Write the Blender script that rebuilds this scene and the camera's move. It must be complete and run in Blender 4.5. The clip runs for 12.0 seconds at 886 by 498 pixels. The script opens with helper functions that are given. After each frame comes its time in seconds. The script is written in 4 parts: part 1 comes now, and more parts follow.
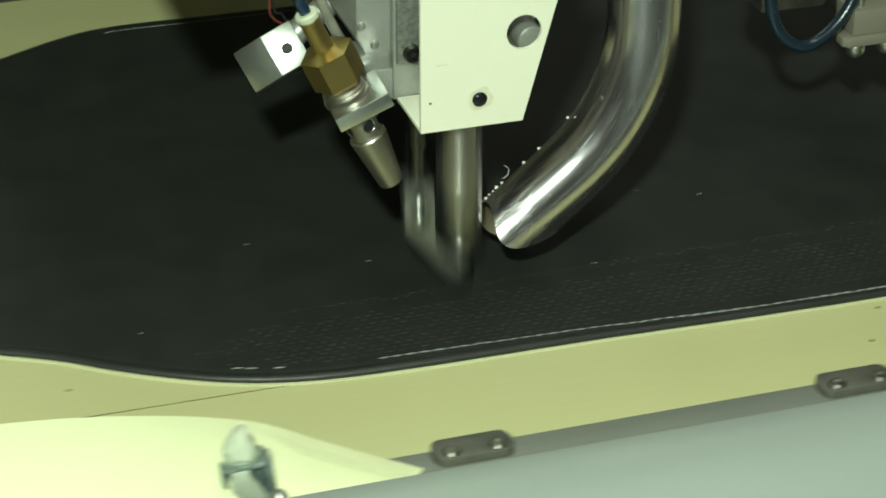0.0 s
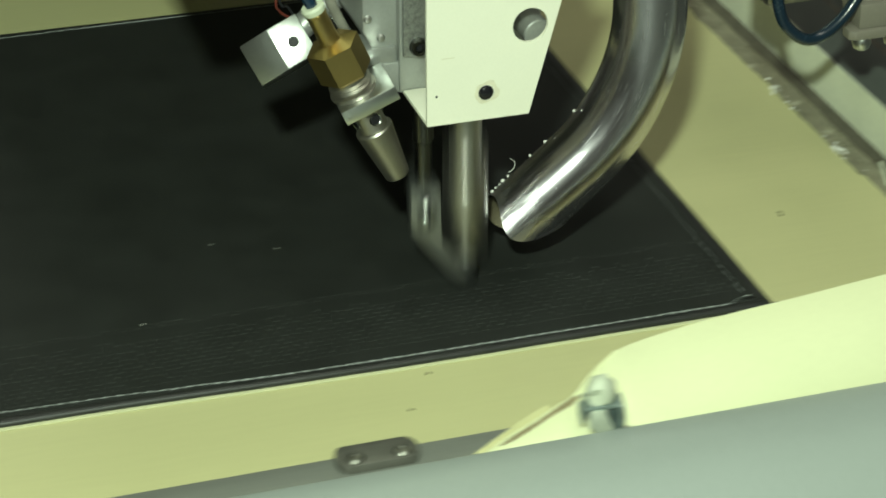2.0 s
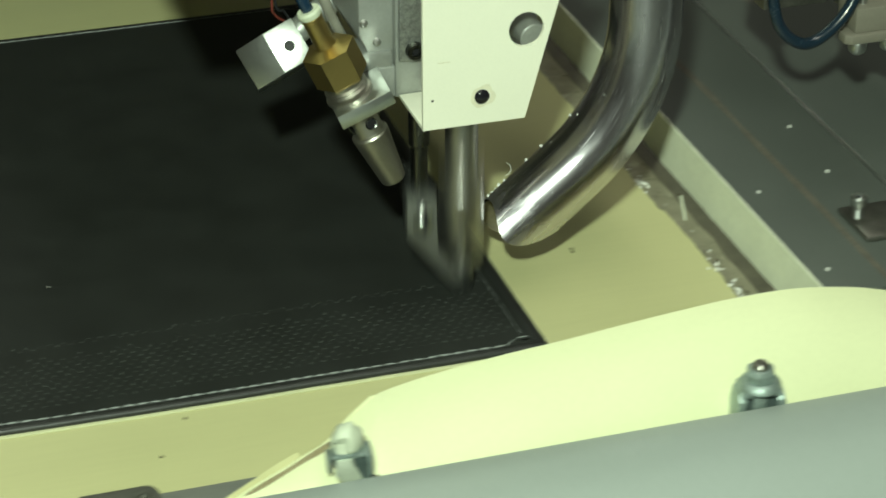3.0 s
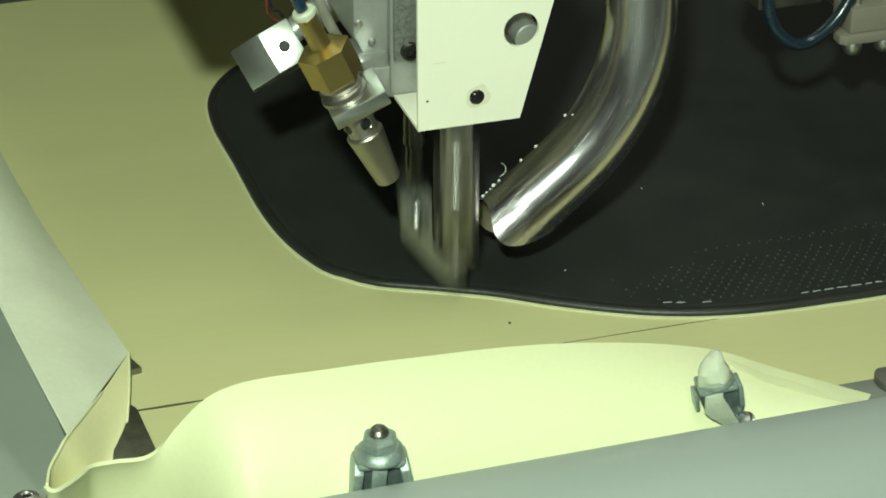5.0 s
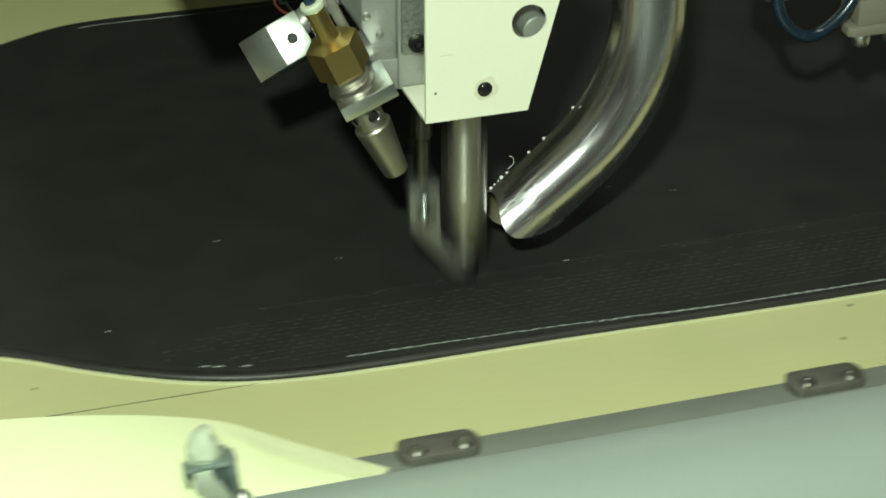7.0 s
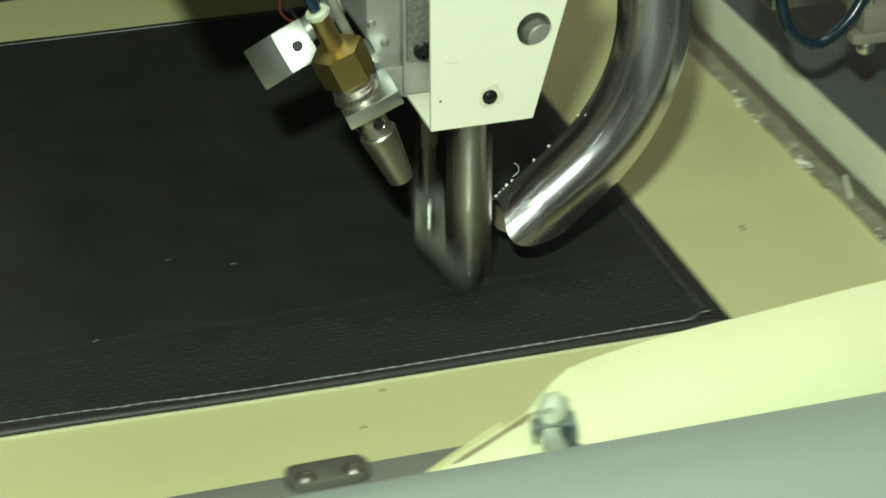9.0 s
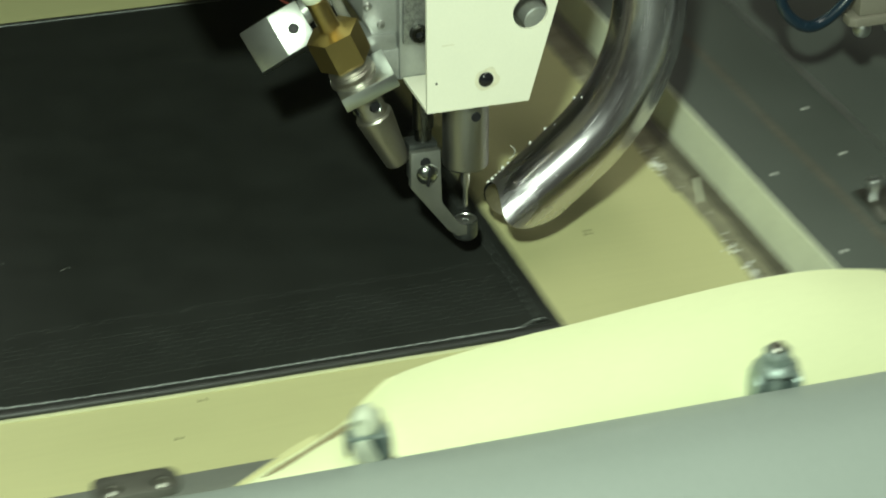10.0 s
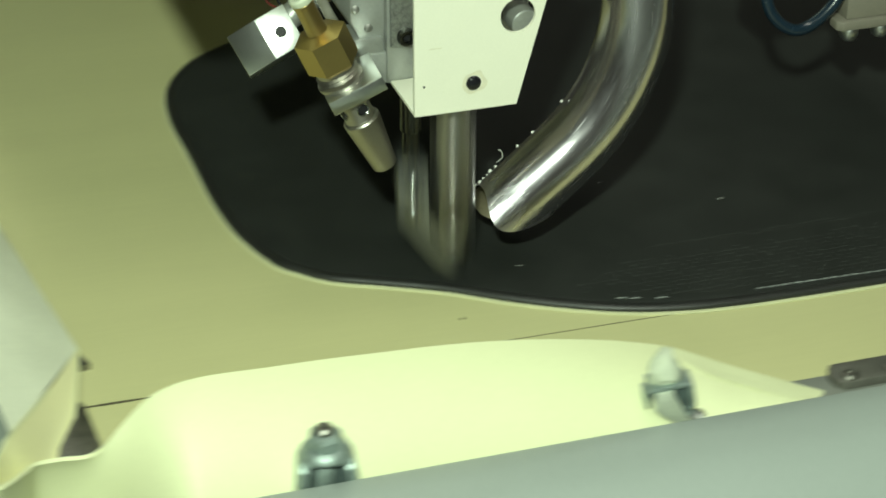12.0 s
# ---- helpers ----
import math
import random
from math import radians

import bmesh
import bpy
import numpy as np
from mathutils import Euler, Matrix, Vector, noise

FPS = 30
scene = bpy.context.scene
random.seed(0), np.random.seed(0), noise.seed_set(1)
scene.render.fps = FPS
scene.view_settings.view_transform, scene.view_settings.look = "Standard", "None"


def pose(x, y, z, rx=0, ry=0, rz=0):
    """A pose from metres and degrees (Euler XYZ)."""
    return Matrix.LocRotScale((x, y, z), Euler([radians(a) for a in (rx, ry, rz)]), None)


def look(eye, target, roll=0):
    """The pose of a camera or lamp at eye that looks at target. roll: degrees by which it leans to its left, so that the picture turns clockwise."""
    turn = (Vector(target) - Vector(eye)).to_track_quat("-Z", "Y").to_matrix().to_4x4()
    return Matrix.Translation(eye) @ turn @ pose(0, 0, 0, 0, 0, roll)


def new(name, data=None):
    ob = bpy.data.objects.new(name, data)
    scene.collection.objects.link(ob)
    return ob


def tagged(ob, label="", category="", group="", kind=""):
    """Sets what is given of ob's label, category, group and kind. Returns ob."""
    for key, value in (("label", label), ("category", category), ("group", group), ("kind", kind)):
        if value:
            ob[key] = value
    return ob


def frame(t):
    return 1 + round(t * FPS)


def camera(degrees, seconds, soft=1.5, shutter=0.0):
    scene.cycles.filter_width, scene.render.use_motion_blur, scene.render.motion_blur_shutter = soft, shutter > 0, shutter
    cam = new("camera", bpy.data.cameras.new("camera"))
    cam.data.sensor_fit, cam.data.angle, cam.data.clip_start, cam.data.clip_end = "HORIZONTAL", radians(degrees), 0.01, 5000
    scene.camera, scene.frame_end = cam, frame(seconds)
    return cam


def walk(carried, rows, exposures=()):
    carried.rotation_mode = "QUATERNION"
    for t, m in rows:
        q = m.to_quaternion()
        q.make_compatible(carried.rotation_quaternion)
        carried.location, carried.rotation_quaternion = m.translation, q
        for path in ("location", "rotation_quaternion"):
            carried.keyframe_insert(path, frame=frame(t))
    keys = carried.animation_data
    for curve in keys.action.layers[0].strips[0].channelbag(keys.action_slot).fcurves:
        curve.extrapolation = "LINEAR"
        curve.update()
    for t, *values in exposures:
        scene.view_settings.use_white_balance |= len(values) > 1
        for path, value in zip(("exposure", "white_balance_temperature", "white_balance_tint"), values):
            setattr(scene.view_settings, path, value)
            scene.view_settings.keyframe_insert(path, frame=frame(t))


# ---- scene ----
# ---------------------------------------------------------------- camera
# All plan numbers below are millimetres; MM turns them into metres.
MM = 0.001
cam = camera(20.0, 12.0, soft=1.85, shutter=1.0)
STAND = pose(-0.2728, -0.8261, 0.4778, 90 - 28.34, 0, -17.82)
# small sways of the hand-held camera: seconds, degrees to its left, degrees up
SWAY = [(0, 0, 0), (0.5, .155, -.077), (1, .155, -.193), (1.5, .219, -.219), (2, .142, -.155), (2.5, .039, -.116),
        (2.7, .052, -.05), (4.5, .013, -.193), (5, -.064, -.052), (5.5, -.077, -.077), (6, .039, -.193), (6.5, .142, -.232),
        (8.5, -.026, -.193), (9, .232, -.052), (9.5, .219, -.103), (9.8, .172, -.31), (10, .142, -.451), (10.5, .155, -.786), (11, -.077, -.593),
        (11.5, -.103, -.399), (12, -.142, -.374)]
walk(cam, [(t, STAND @ pose(0, 0, 0, up, left, 0)) for t, left, up in SWAY])

# ---------------------------------------------------------------- light
scene.view_settings.exposure = 0.0
world = bpy.data.worlds.new("hall")
scene.world = world
world.use_nodes = True
world.node_tree.nodes["Background"].inputs[0].default_value = (0.30, 0.33, 0.28, 1)
world.node_tree.nodes["Background"].inputs[1].default_value = 0.4


def area_lamp(name, eye, target, size, watts, colour, size_y=None):
    data = bpy.data.lights.new(name, "AREA")
    data.energy, data.color, data.size = watts, colour, size
    if size_y:
        data.shape, data.size_y = "RECTANGLE", size_y
    ob = new(name, data)
    ob.matrix_world = look(eye, target)
    return ob


spot = bpy.data.lights.new("work_lamp", "SPOT")
spot.energy, spot.color, spot.shadow_soft_size, spot.spot_size, spot.spot_blend = 80.5, (0.82, 1.0, 0.775), 0.028, radians(54), 1.0
new("work_lamp", spot).matrix_world = look((-0.40, -1.02, 0.80), (-0.11, -0.06, 0.0))
HALL = (0.93, 0.95, 0.80)
area_lamp("hall_tube_front", (0.2, -0.6, 2.0), (0.2, -0.55, 0), 0.25, 9.0, HALL, 1.6)
area_lamp("hall_tube_back", (0.2, 1.3, 2.0), (0.2, 1.25, 0), 0.25, 5.0, HALL, 1.6)


# ---------------------------------------------------------------- materials
def material(name, base, rough=0.5, metal=0.0, vary=0.15, scale=60.0, fine=900.0, bump=0.15, rough_vary=0.12, coat=0.0, aniso=None, spec=0.5,
             stain=None, stain_scale=25.0, stain_at=0.62, weave=0.0):
    """A surface with variation at two scales: broad patches and fine grain, plus relief."""
    m = bpy.data.materials.new(name)
    m.use_nodes = True
    nt = m.node_tree
    n, l = nt.nodes, nt.links
    bsdf = n["Principled BSDF"]
    co = n.new("ShaderNodeTexCoord")
    mapping = n.new("ShaderNodeMapping")
    l.new(co.outputs["Object"], mapping.inputs["Vector"])
    if aniso:
        mapping.inputs["Scale"].default_value = aniso
    broad = n.new("ShaderNodeTexNoise")
    broad.inputs["Scale"].default_value, broad.inputs["Detail"].default_value = scale, 5
    grain = n.new("ShaderNodeTexNoise")
    grain.inputs["Scale"].default_value, grain.inputs["Detail"].default_value = fine, 3
    for t in (broad, grain):
        l.new(mapping.outputs["Vector"], t.inputs["Vector"])
    mix = n.new("ShaderNodeMix")
    mix.data_type = "FLOAT"
    mix.inputs[0].default_value = 0.4
    l.new(broad.outputs[0], mix.inputs[2])
    l.new(grain.outputs[0], mix.inputs[3])
    ramp = n.new("ShaderNodeValToRGB")
    ramp.color_ramp.elements[0].position, ramp.color_ramp.elements[1].position = 0.3, 0.7
    ramp.color_ramp.elements[0].color = (*[c * (1 - vary) for c in base], 1)
    ramp.color_ramp.elements[1].color = (*[min(1, c * (1 + vary)) for c in base], 1)
    l.new(mix.outputs[0], ramp.inputs[0])
    colour = ramp.outputs[0]
    if stain:
        spots = n.new("ShaderNodeTexNoise")
        spots.inputs["Scale"].default_value, spots.inputs["Detail"].default_value = stain_scale, 7
        l.new(co.outputs["Object"], spots.inputs["Vector"])
        edge = n.new("ShaderNodeMapRange")
        edge.inputs[1].default_value, edge.inputs[2].default_value = stain_at, stain_at + 0.12
        l.new(spots.outputs[0], edge.inputs[0])
        blend = n.new("ShaderNodeMix")
        blend.data_type = "RGBA"
        l.new(edge.outputs[0], blend.inputs[0])
        l.new(colour, blend.inputs[6])
        blend.inputs[7].default_value = (*stain, 1)
        colour = blend.outputs[2]
    l.new(colour, bsdf.inputs["Base Color"])
    rr = n.new("ShaderNodeMapRange")
    rr.inputs[3].default_value, rr.inputs[4].default_value = max(0.03, rough - rough_vary), min(1, rough + rough_vary)
    l.new(mix.outputs[0], rr.inputs[0])
    l.new(rr.outputs[0], bsdf.inputs["Roughness"])
    bsdf.inputs["Metallic"].default_value = metal
    bsdf.inputs["Coat Weight"].default_value = coat
    bsdf.inputs["Specular IOR Level"].default_value = spec
    if bump:
        bp = n.new("ShaderNodeBump")
        bp.inputs["Strength"].default_value, bp.inputs["Distance"].default_value = bump, 0.0003
        height = grain.outputs[0]
        if weave:
            for way in ("X", "Y"):
                wave = n.new("ShaderNodeTexWave")
                wave.bands_direction = way
                wave.inputs["Scale"].default_value, wave.inputs["Distortion"].default_value, wave.inputs["Detail Scale"].default_value = weave, 5.0, 2.0
                l.new(co.outputs["Object"], wave.inputs["Vector"])
                plus = n.new("ShaderNodeMath")
                l.new(height, plus.inputs[0])
                l.new(wave.outputs[1], plus.inputs[1])
                height = plus.outputs[0]
        l.new(height, bp.inputs["Height"])
        l.new(bp.outputs[0], bsdf.inputs["Normal"])
    return m


BOARD = material("cream_pvc_board", (0.554, 0.537, 0.285), 0.45, vary=0.035, scale=28, fine=420, bump=0.06, aniso=(0.10, 1, 1), stain=(0.54, 0.51, 0.275), stain_scale=14, stain_at=0.60)
SHEET = material("cream_pvc_sheet", (0.72, 0.74, 0.47), 0.55, vary=0.04, scale=14, fine=500, bump=0.05)
FILM = material("whitish_cover_film", (0.74, 0.77, 0.61), 0.5, vary=0.07, scale=35, fine=400, bump=0.07, weave=260)
LEATHER = material("black_leatherette", (0.0195, 0.0215, 0.0195), 0.6, vary=0.25, scale=40, fine=1500, bump=0.5, spec=0.25)
BACKING = material("cream_foam_backing", (0.60, 0.60, 0.38), 0.7, vary=0.08, scale=60, fine=500, bump=0.2)
PIPING = material("black_edge_binding", (0.016, 0.017, 0.016), 0.45, vary=0.25, scale=60, fine=1200, bump=0.4)
THREAD = material("grey_thread", (0.27, 0.285, 0.28), 0.7, vary=0.2, scale=500, fine=3000)
HOLE = material("punched_hole_fluff", (0.041, 0.046, 0.041), 0.8, vary=0.35, scale=300, fine=2000)
PAINT = material("cream_white_paint", (0.80, 0.79, 0.66), 0.38, vary=0.03, scale=30, fine=1200, bump=0.08, stain=(0.62, 0.58, 0.42), stain_scale=55, stain_at=0.70)
GRIME = material("oily_grime", (0.69, 0.66, 0.51), 0.45, vary=0.12, scale=300, fine=900)
RAIL = material("light_grey_paint", (0.33, 0.37, 0.35), 0.36, rough_vary=0.02, vary=0.03, scale=12, fine=300, bump=0.0)
BARGREY = material("anodised_aluminium", (0.25, 0.26, 0.235), 0.5, metal=0.3, vary=0.08, scale=50, fine=600, aniso=(0.1, 1, 1))
BEAM = material("grey_painted_beam", (0.082, 0.092, 0.082), 0.5, vary=0.10, scale=25, fine=700, stain=(0.26, 0.21, 0.14), stain_scale=12, stain_at=0.63)
STEEL = material("brushed_steel", (0.52, 0.52, 0.50), 0.40, metal=1.0, vary=0.10, scale=80, fine=900, aniso=(1, 1, 0.06), bump=0.12)
ALU = material("machined_aluminium", (0.63, 0.65, 0.63), 0.33, metal=1.0, vary=0.03, scale=60, fine=900, bump=0.12)
GREYBLOCK = material("grey_cast_block", (0.37, 0.38, 0.365), 0.4, metal=0.6, vary=0.12, scale=60, fine=700, bump=0.25)
SPARKLE = material("rough_plated_strip", (0.34, 0.35, 0.34), 0.35, metal=0.8, vary=0.45, scale=500, fine=1600, bump=0.9)

MOUTH_V = 2.0      # where the pipe's map ends, at its mouth


def scratched_chrome():
    """Polished tube with fine scratches along it, dull spots and a dried film."""
    m = bpy.data.materials.new("scratched_chrome_pipe")
    m.use_nodes = True
    n, l = m.node_tree.nodes, m.node_tree.links
    bsdf = n["Principled BSDF"]
    co = n.new("ShaderNodeTexCoord")

    def streaks(scale, low, high, detail=3):
        mp = n.new("ShaderNodeMapping")
        mp.inputs["Scale"].default_value = scale
        l.new(co.outputs["UV"], mp.inputs["Vector"])
        tex = n.new("ShaderNodeTexNoise")
        tex.inputs["Scale"].default_value, tex.inputs["Detail"].default_value = 1.0, detail
        l.new(mp.outputs[0], tex.inputs["Vector"])
        mr = n.new("ShaderNodeMapRange")
        mr.inputs[1].default_value, mr.inputs[2].default_value = low, high
        l.new(tex.outputs[0], mr.inputs[0])
        return mr

    fine, broad, spots = streaks((170, 9, 1), 0.60, 0.72), streaks((26, 7, 1), 0.35, 0.7), streaks((90, 90, 1), 0.66, 0.74, 5)
    total = n.new("ShaderNodeMath")
    total.operation = "MAXIMUM"
    l.new(fine.outputs[0], total.inputs[0])
    l.new(spots.outputs[0], total.inputs[1])
    rough = n.new("ShaderNodeMapRange")
    rough.inputs[3].default_value, rough.inputs[4].default_value = 0.18, 0.24
    l.new(broad.outputs[0], rough.inputs[0])
    add = n.new("ShaderNodeMath")
    add.operation = "MULTIPLY_ADD"
    add.inputs[1].default_value = 0.14
    l.new(total.outputs[0], add.inputs[0])
    l.new(rough.outputs[0], add.inputs[2])
    # dried smear over the last centimetre before the mouth
    apart = n.new("ShaderNodeSeparateXYZ")
    l.new(co.outputs["UV"], apart.inputs[0])
    wander = n.new("ShaderNodeMath")
    wander.operation = "MULTIPLY_ADD"
    wander.inputs[1].default_value = 0.16
    l.new(broad.outputs[0], wander.inputs[0])
    l.new(apart.outputs[1], wander.inputs[2])
    smear = n.new("ShaderNodeMapRange")
    smear.inputs[1].default_value, smear.inputs[2].default_value, smear.inputs[4].default_value = MOUTH_V - 0.09, MOUTH_V + 0.06, 0.10
    l.new(wander.outputs[0], smear.inputs[0])
    dull = n.new("ShaderNodeMath")
    l.new(add.outputs[0], dull.inputs[0])
    l.new(smear.outputs[0], dull.inputs[1])
    l.new(dull.outputs[0], bsdf.inputs["Roughness"])
    bsdf.inputs["Base Color"].default_value = (0.66, 0.63, 0.67, 1)
    bsdf.inputs["Metallic"].default_value = 1.0
    bp = n.new("ShaderNodeBump")
    bp.inputs["Strength"].default_value, bp.inputs["Distance"].default_value = 0.02, 0.0004
    l.new(total.outputs[0], bp.inputs["Height"])
    l.new(bp.outputs[0], bsdf.inputs["Normal"])
    return m


PIPECHROME = scratched_chrome()
PIPEIN = material("tube_inside", (0.15, 0.13, 0.085), 0.5, metal=0.4, vary=0.25, scale=200, fine=900)
BRASS = material("brass", (0.46, 0.345, 0.135), 0.37, metal=1.0, vary=0.04, scale=30, fine=900, bump=0.1)
# paler copy of the zinc for the front leg
PALEZINC = material("pale_zinc", (0.52, 0.56, 0.46), 0.5, metal=0.25, vary=0.15, scale=160, fine=900, bump=0.3)
# dark copy of the zinc: the recess's shade and reflections in its colour
SHADEZINC = material("shaded_zinc", (0.13, 0.17, 0.165), 0.4, metal=0.6, vary=0.3, scale=260, fine=900, bump=0.3)
ZINC = material("zinc_plate", (0.33, 0.40, 0.375), 0.5, metal=0.65, vary=0.25, scale=260, fine=900, bump=0.5)
FOOTSTEEL = material("satin_steel", (0.25, 0.255, 0.235), 0.5, metal=0.85, vary=0.10, scale=120, fine=900, bump=0.15)
BARSTEEL = material("polished_bar_steel", (0.43, 0.42, 0.40), 0.38, metal=1.0, vary=0.10, scale=80, fine=900, aniso=(1, 1, 0.06), bump=0.05, rough_vary=0.05)
SHANK = material("dark_polished_steel", (0.11, 0.11, 0.10), 0.28, metal=1.0, vary=0.15, scale=120, fine=900, aniso=(1, 1, 0.06))
CHROMED = material("polished_chrome", (0.34, 0.36, 0.34), 0.22, metal=1.0, vary=0.08, scale=120, fine=900, rough_vary=0.05)
OILED = material("oiled_dark_steel", (0.075, 0.08, 0.078), 0.34, metal=0.7, vary=0.3, scale=200, fine=900, bump=0.2)
DARKSTEEL = material("dark_steel", (0.22, 0.215, 0.19), 0.35, metal=0.9, vary=0.3, scale=180, fine=900, bump=0.3)
GLOSSBLACK = material("glossy_black_oxide", (0.012, 0.012, 0.015), 0.16, vary=0.2, scale=200, fine=900, rough_vary=0.04)
# for black parts, and for solid discs that paint the shade of holes
BLACK = material("black_oxide", (0.016, 0.016, 0.018), 0.5, spec=0.2, vary=0.2, scale=200, fine=900)
CAP = material("milky_plastic_cap", (0.54, 0.58, 0.45), 0.55, vary=0.08, scale=200, fine=900)
HOSE = material("blue_polyurethane_hose", (0.007, 0.024, 0.05), 0.25, vary=0.15, scale=120, fine=900, coat=0.4)
# darker copy of HOSE: the arm's shade is put into the colour
SHADEDHOSE = material("shaded_blue_hose", (0.010, 0.022, 0.036), 0.25, vary=0.15, scale=120, fine=900, coat=0.3)
CLEARHOSE = material("cloudy_hose", (0.20, 0.195, 0.165), 0.25, vary=0.1, scale=120, fine=900)
WIRE = material("dark_red_wire", (0.13, 0.025, 0.018), 0.4, vary=0.1, scale=120, fine=900)
# yellower than SHEET: light bounced inside the fold is put into this colour
BOUNCESHEET = material("cream_sheet_bounce_tint", (0.82, 0.79, 0.47), 0.55, vary=0.05, scale=18, fine=500, bump=0.05)
FACING = material("whitish_facing", (0.76, 0.79, 0.62), 0.5, vary=0.10, scale=35, fine=400, bump=0.2)
CHIPS = material("white_punch_chips", (0.75, 0.75, 0.70), 0.6, vary=0.2, scale=500, fine=2000)
DIRT = material("glue_and_dirt", (0.22, 0.205, 0.145), 0.30, vary=0.35, scale=110, fine=800, bump=0.8, stain=(0.42, 0.40, 0.30), stain_scale=90, stain_at=0.60)
GROOVE = material("oily_groove_dirt", (0.085, 0.078, 0.055), 0.45, vary=0.4, scale=90, fine=800, bump=0.6)
SAGE = material("sage_grey_paint", (0.20, 0.235, 0.20), 0.45, vary=0.06, scale=25, fine=700)
SEAM = material("dirt_filled_seam", (0.07, 0.06, 0.035), 0.8, vary=0.4, scale=120, fine=900)
RUST = material("rust_streak", (0.115, 0.105, 0.082), 0.7, vary=0.35, scale=120, fine=900)
# sensor grey with the arm's shade darkened into it
OLIVE = material("olive_grey_housing_shaded", (0.20, 0.185, 0.15), 0.45, vary=0.08, scale=60, fine=900)
GUNMETAL = material("gunmetal_plate", (0.125, 0.122, 0.105), 0.5, metal=0.3, vary=0.3, scale=120, fine=900, bump=0.3)
TURNED = material("dull_turned_steel", (0.40, 0.38, 0.33), 0.42, metal=1.0, vary=0.08, scale=90, fine=900, bump=0.15)
# brown stands for the shade on the cream sheet's turned edge
EDGE = material("sheet_edge_shade", (0.25, 0.21, 0.115), 0.6, vary=0.12, scale=60, fine=900)
WALLPAINT = material("hall_wall_paint", (0.52, 0.54, 0.50), 0.7, vary=0.06, scale=1.5, fine=60)
CONCRETE = material("hall_concrete", (0.26, 0.26, 0.24), 0.7, vary=0.15, scale=2, fine=60)


# ---------------------------------------------------------------- builders
def thing(name, label, category, kind="", group=""):
    return tagged(new(name), label, category, group, kind)


def part(name, bm, mat, parent=None, label="", smooth=28):
    """One mesh object from a bmesh in millimetres, under a thing or a part."""
    me = bpy.data.meshes.new(name)
    bmesh.ops.scale(bm, vec=(MM, MM, MM), verts=bm.verts)
    bmesh.ops.recalc_face_normals(bm, faces=bm.faces)
    bm.to_mesh(me)
    bm.free()
    me.materials.append(mat)
    me.polygons.foreach_set("use_smooth", [True] * len(me.polygons))
    me.set_sharp_from_angle(angle=radians(smooth))
    ob = new(name, me)
    if parent:
        ob.parent = parent
    if label:
        ob["label"] = label
    return ob


def add_box(bm, lo, hi, bevel=0.0, m=None, seg=2):
    made = bmesh.ops.create_cube(bm, size=1)["verts"]
    for v in made:
        v.co = Vector([(a + b) / 2 + c * (b - a) for a, b, c in zip(lo, hi, v.co)])
    if bevel:
        edges = list({e for v in made for e in v.link_edges})
        made = bmesh.ops.bevel(bm, geom=edges, offset=bevel, segments=seg, affect="EDGES", profile=0.5)["verts"]
    if m:
        bmesh.ops.transform(bm, matrix=m, verts=made)
    return bm


def box(lo, hi, bevel=0.0, m=None):
    return add_box(bmesh.new(), lo, hi, bevel, m)


def add_lathe(bm, profile, seg=32, m=None, close=True, twist=0.0):
    """Turn (radius, z) pairs round z."""
    m = m or Matrix()
    rings = []
    for r, z in profile:
        rings.append([bm.verts.new(m @ Vector((r * math.cos(twist + 2 * math.pi * k / seg), r * math.sin(twist + 2 * math.pi * k / seg), z))) for k in range(seg)])
    for a, b in zip(rings, rings[1:]):
        for k in range(seg):
            bm.faces.new((a[k], a[(k + 1) % seg], b[(k + 1) % seg], b[k]))
    if close:
        bm.faces.new(rings[0])
        bm.faces.new(rings[-1])
    return bm


def lathe(profile, seg=32, m=None, close=True, twist=0.0):
    return add_lathe(bmesh.new(), profile, seg, m, close, twist)


def rod(r, z0, z1, edge=0.4, seg=32, m=None, twist=0.0):
    return lathe([(r - edge, z0), (r, z0 + edge), (r, z1 - edge), (r - edge, z1)], seg, m, True, twist)


def smooth_path(points, steps=8):
    """Catmull-Rom through the points."""
    p = [Vector(q) for q in points]
    p = [2 * p[0] - p[1], *p, 2 * p[-1] - p[-2]]
    out = []
    for i in range(1, len(p) - 2):
        a, b, c, d = p[i - 1:i + 3]
        for k in range(steps):
            t = k / steps
            out.append(0.5 * (2 * b + (c - a) * t + (2 * a - 5 * b + 4 * c - d) * t * t + (3 * b - a - 3 * c + d) * t ** 3))
    out.append(p[-2])
    return out


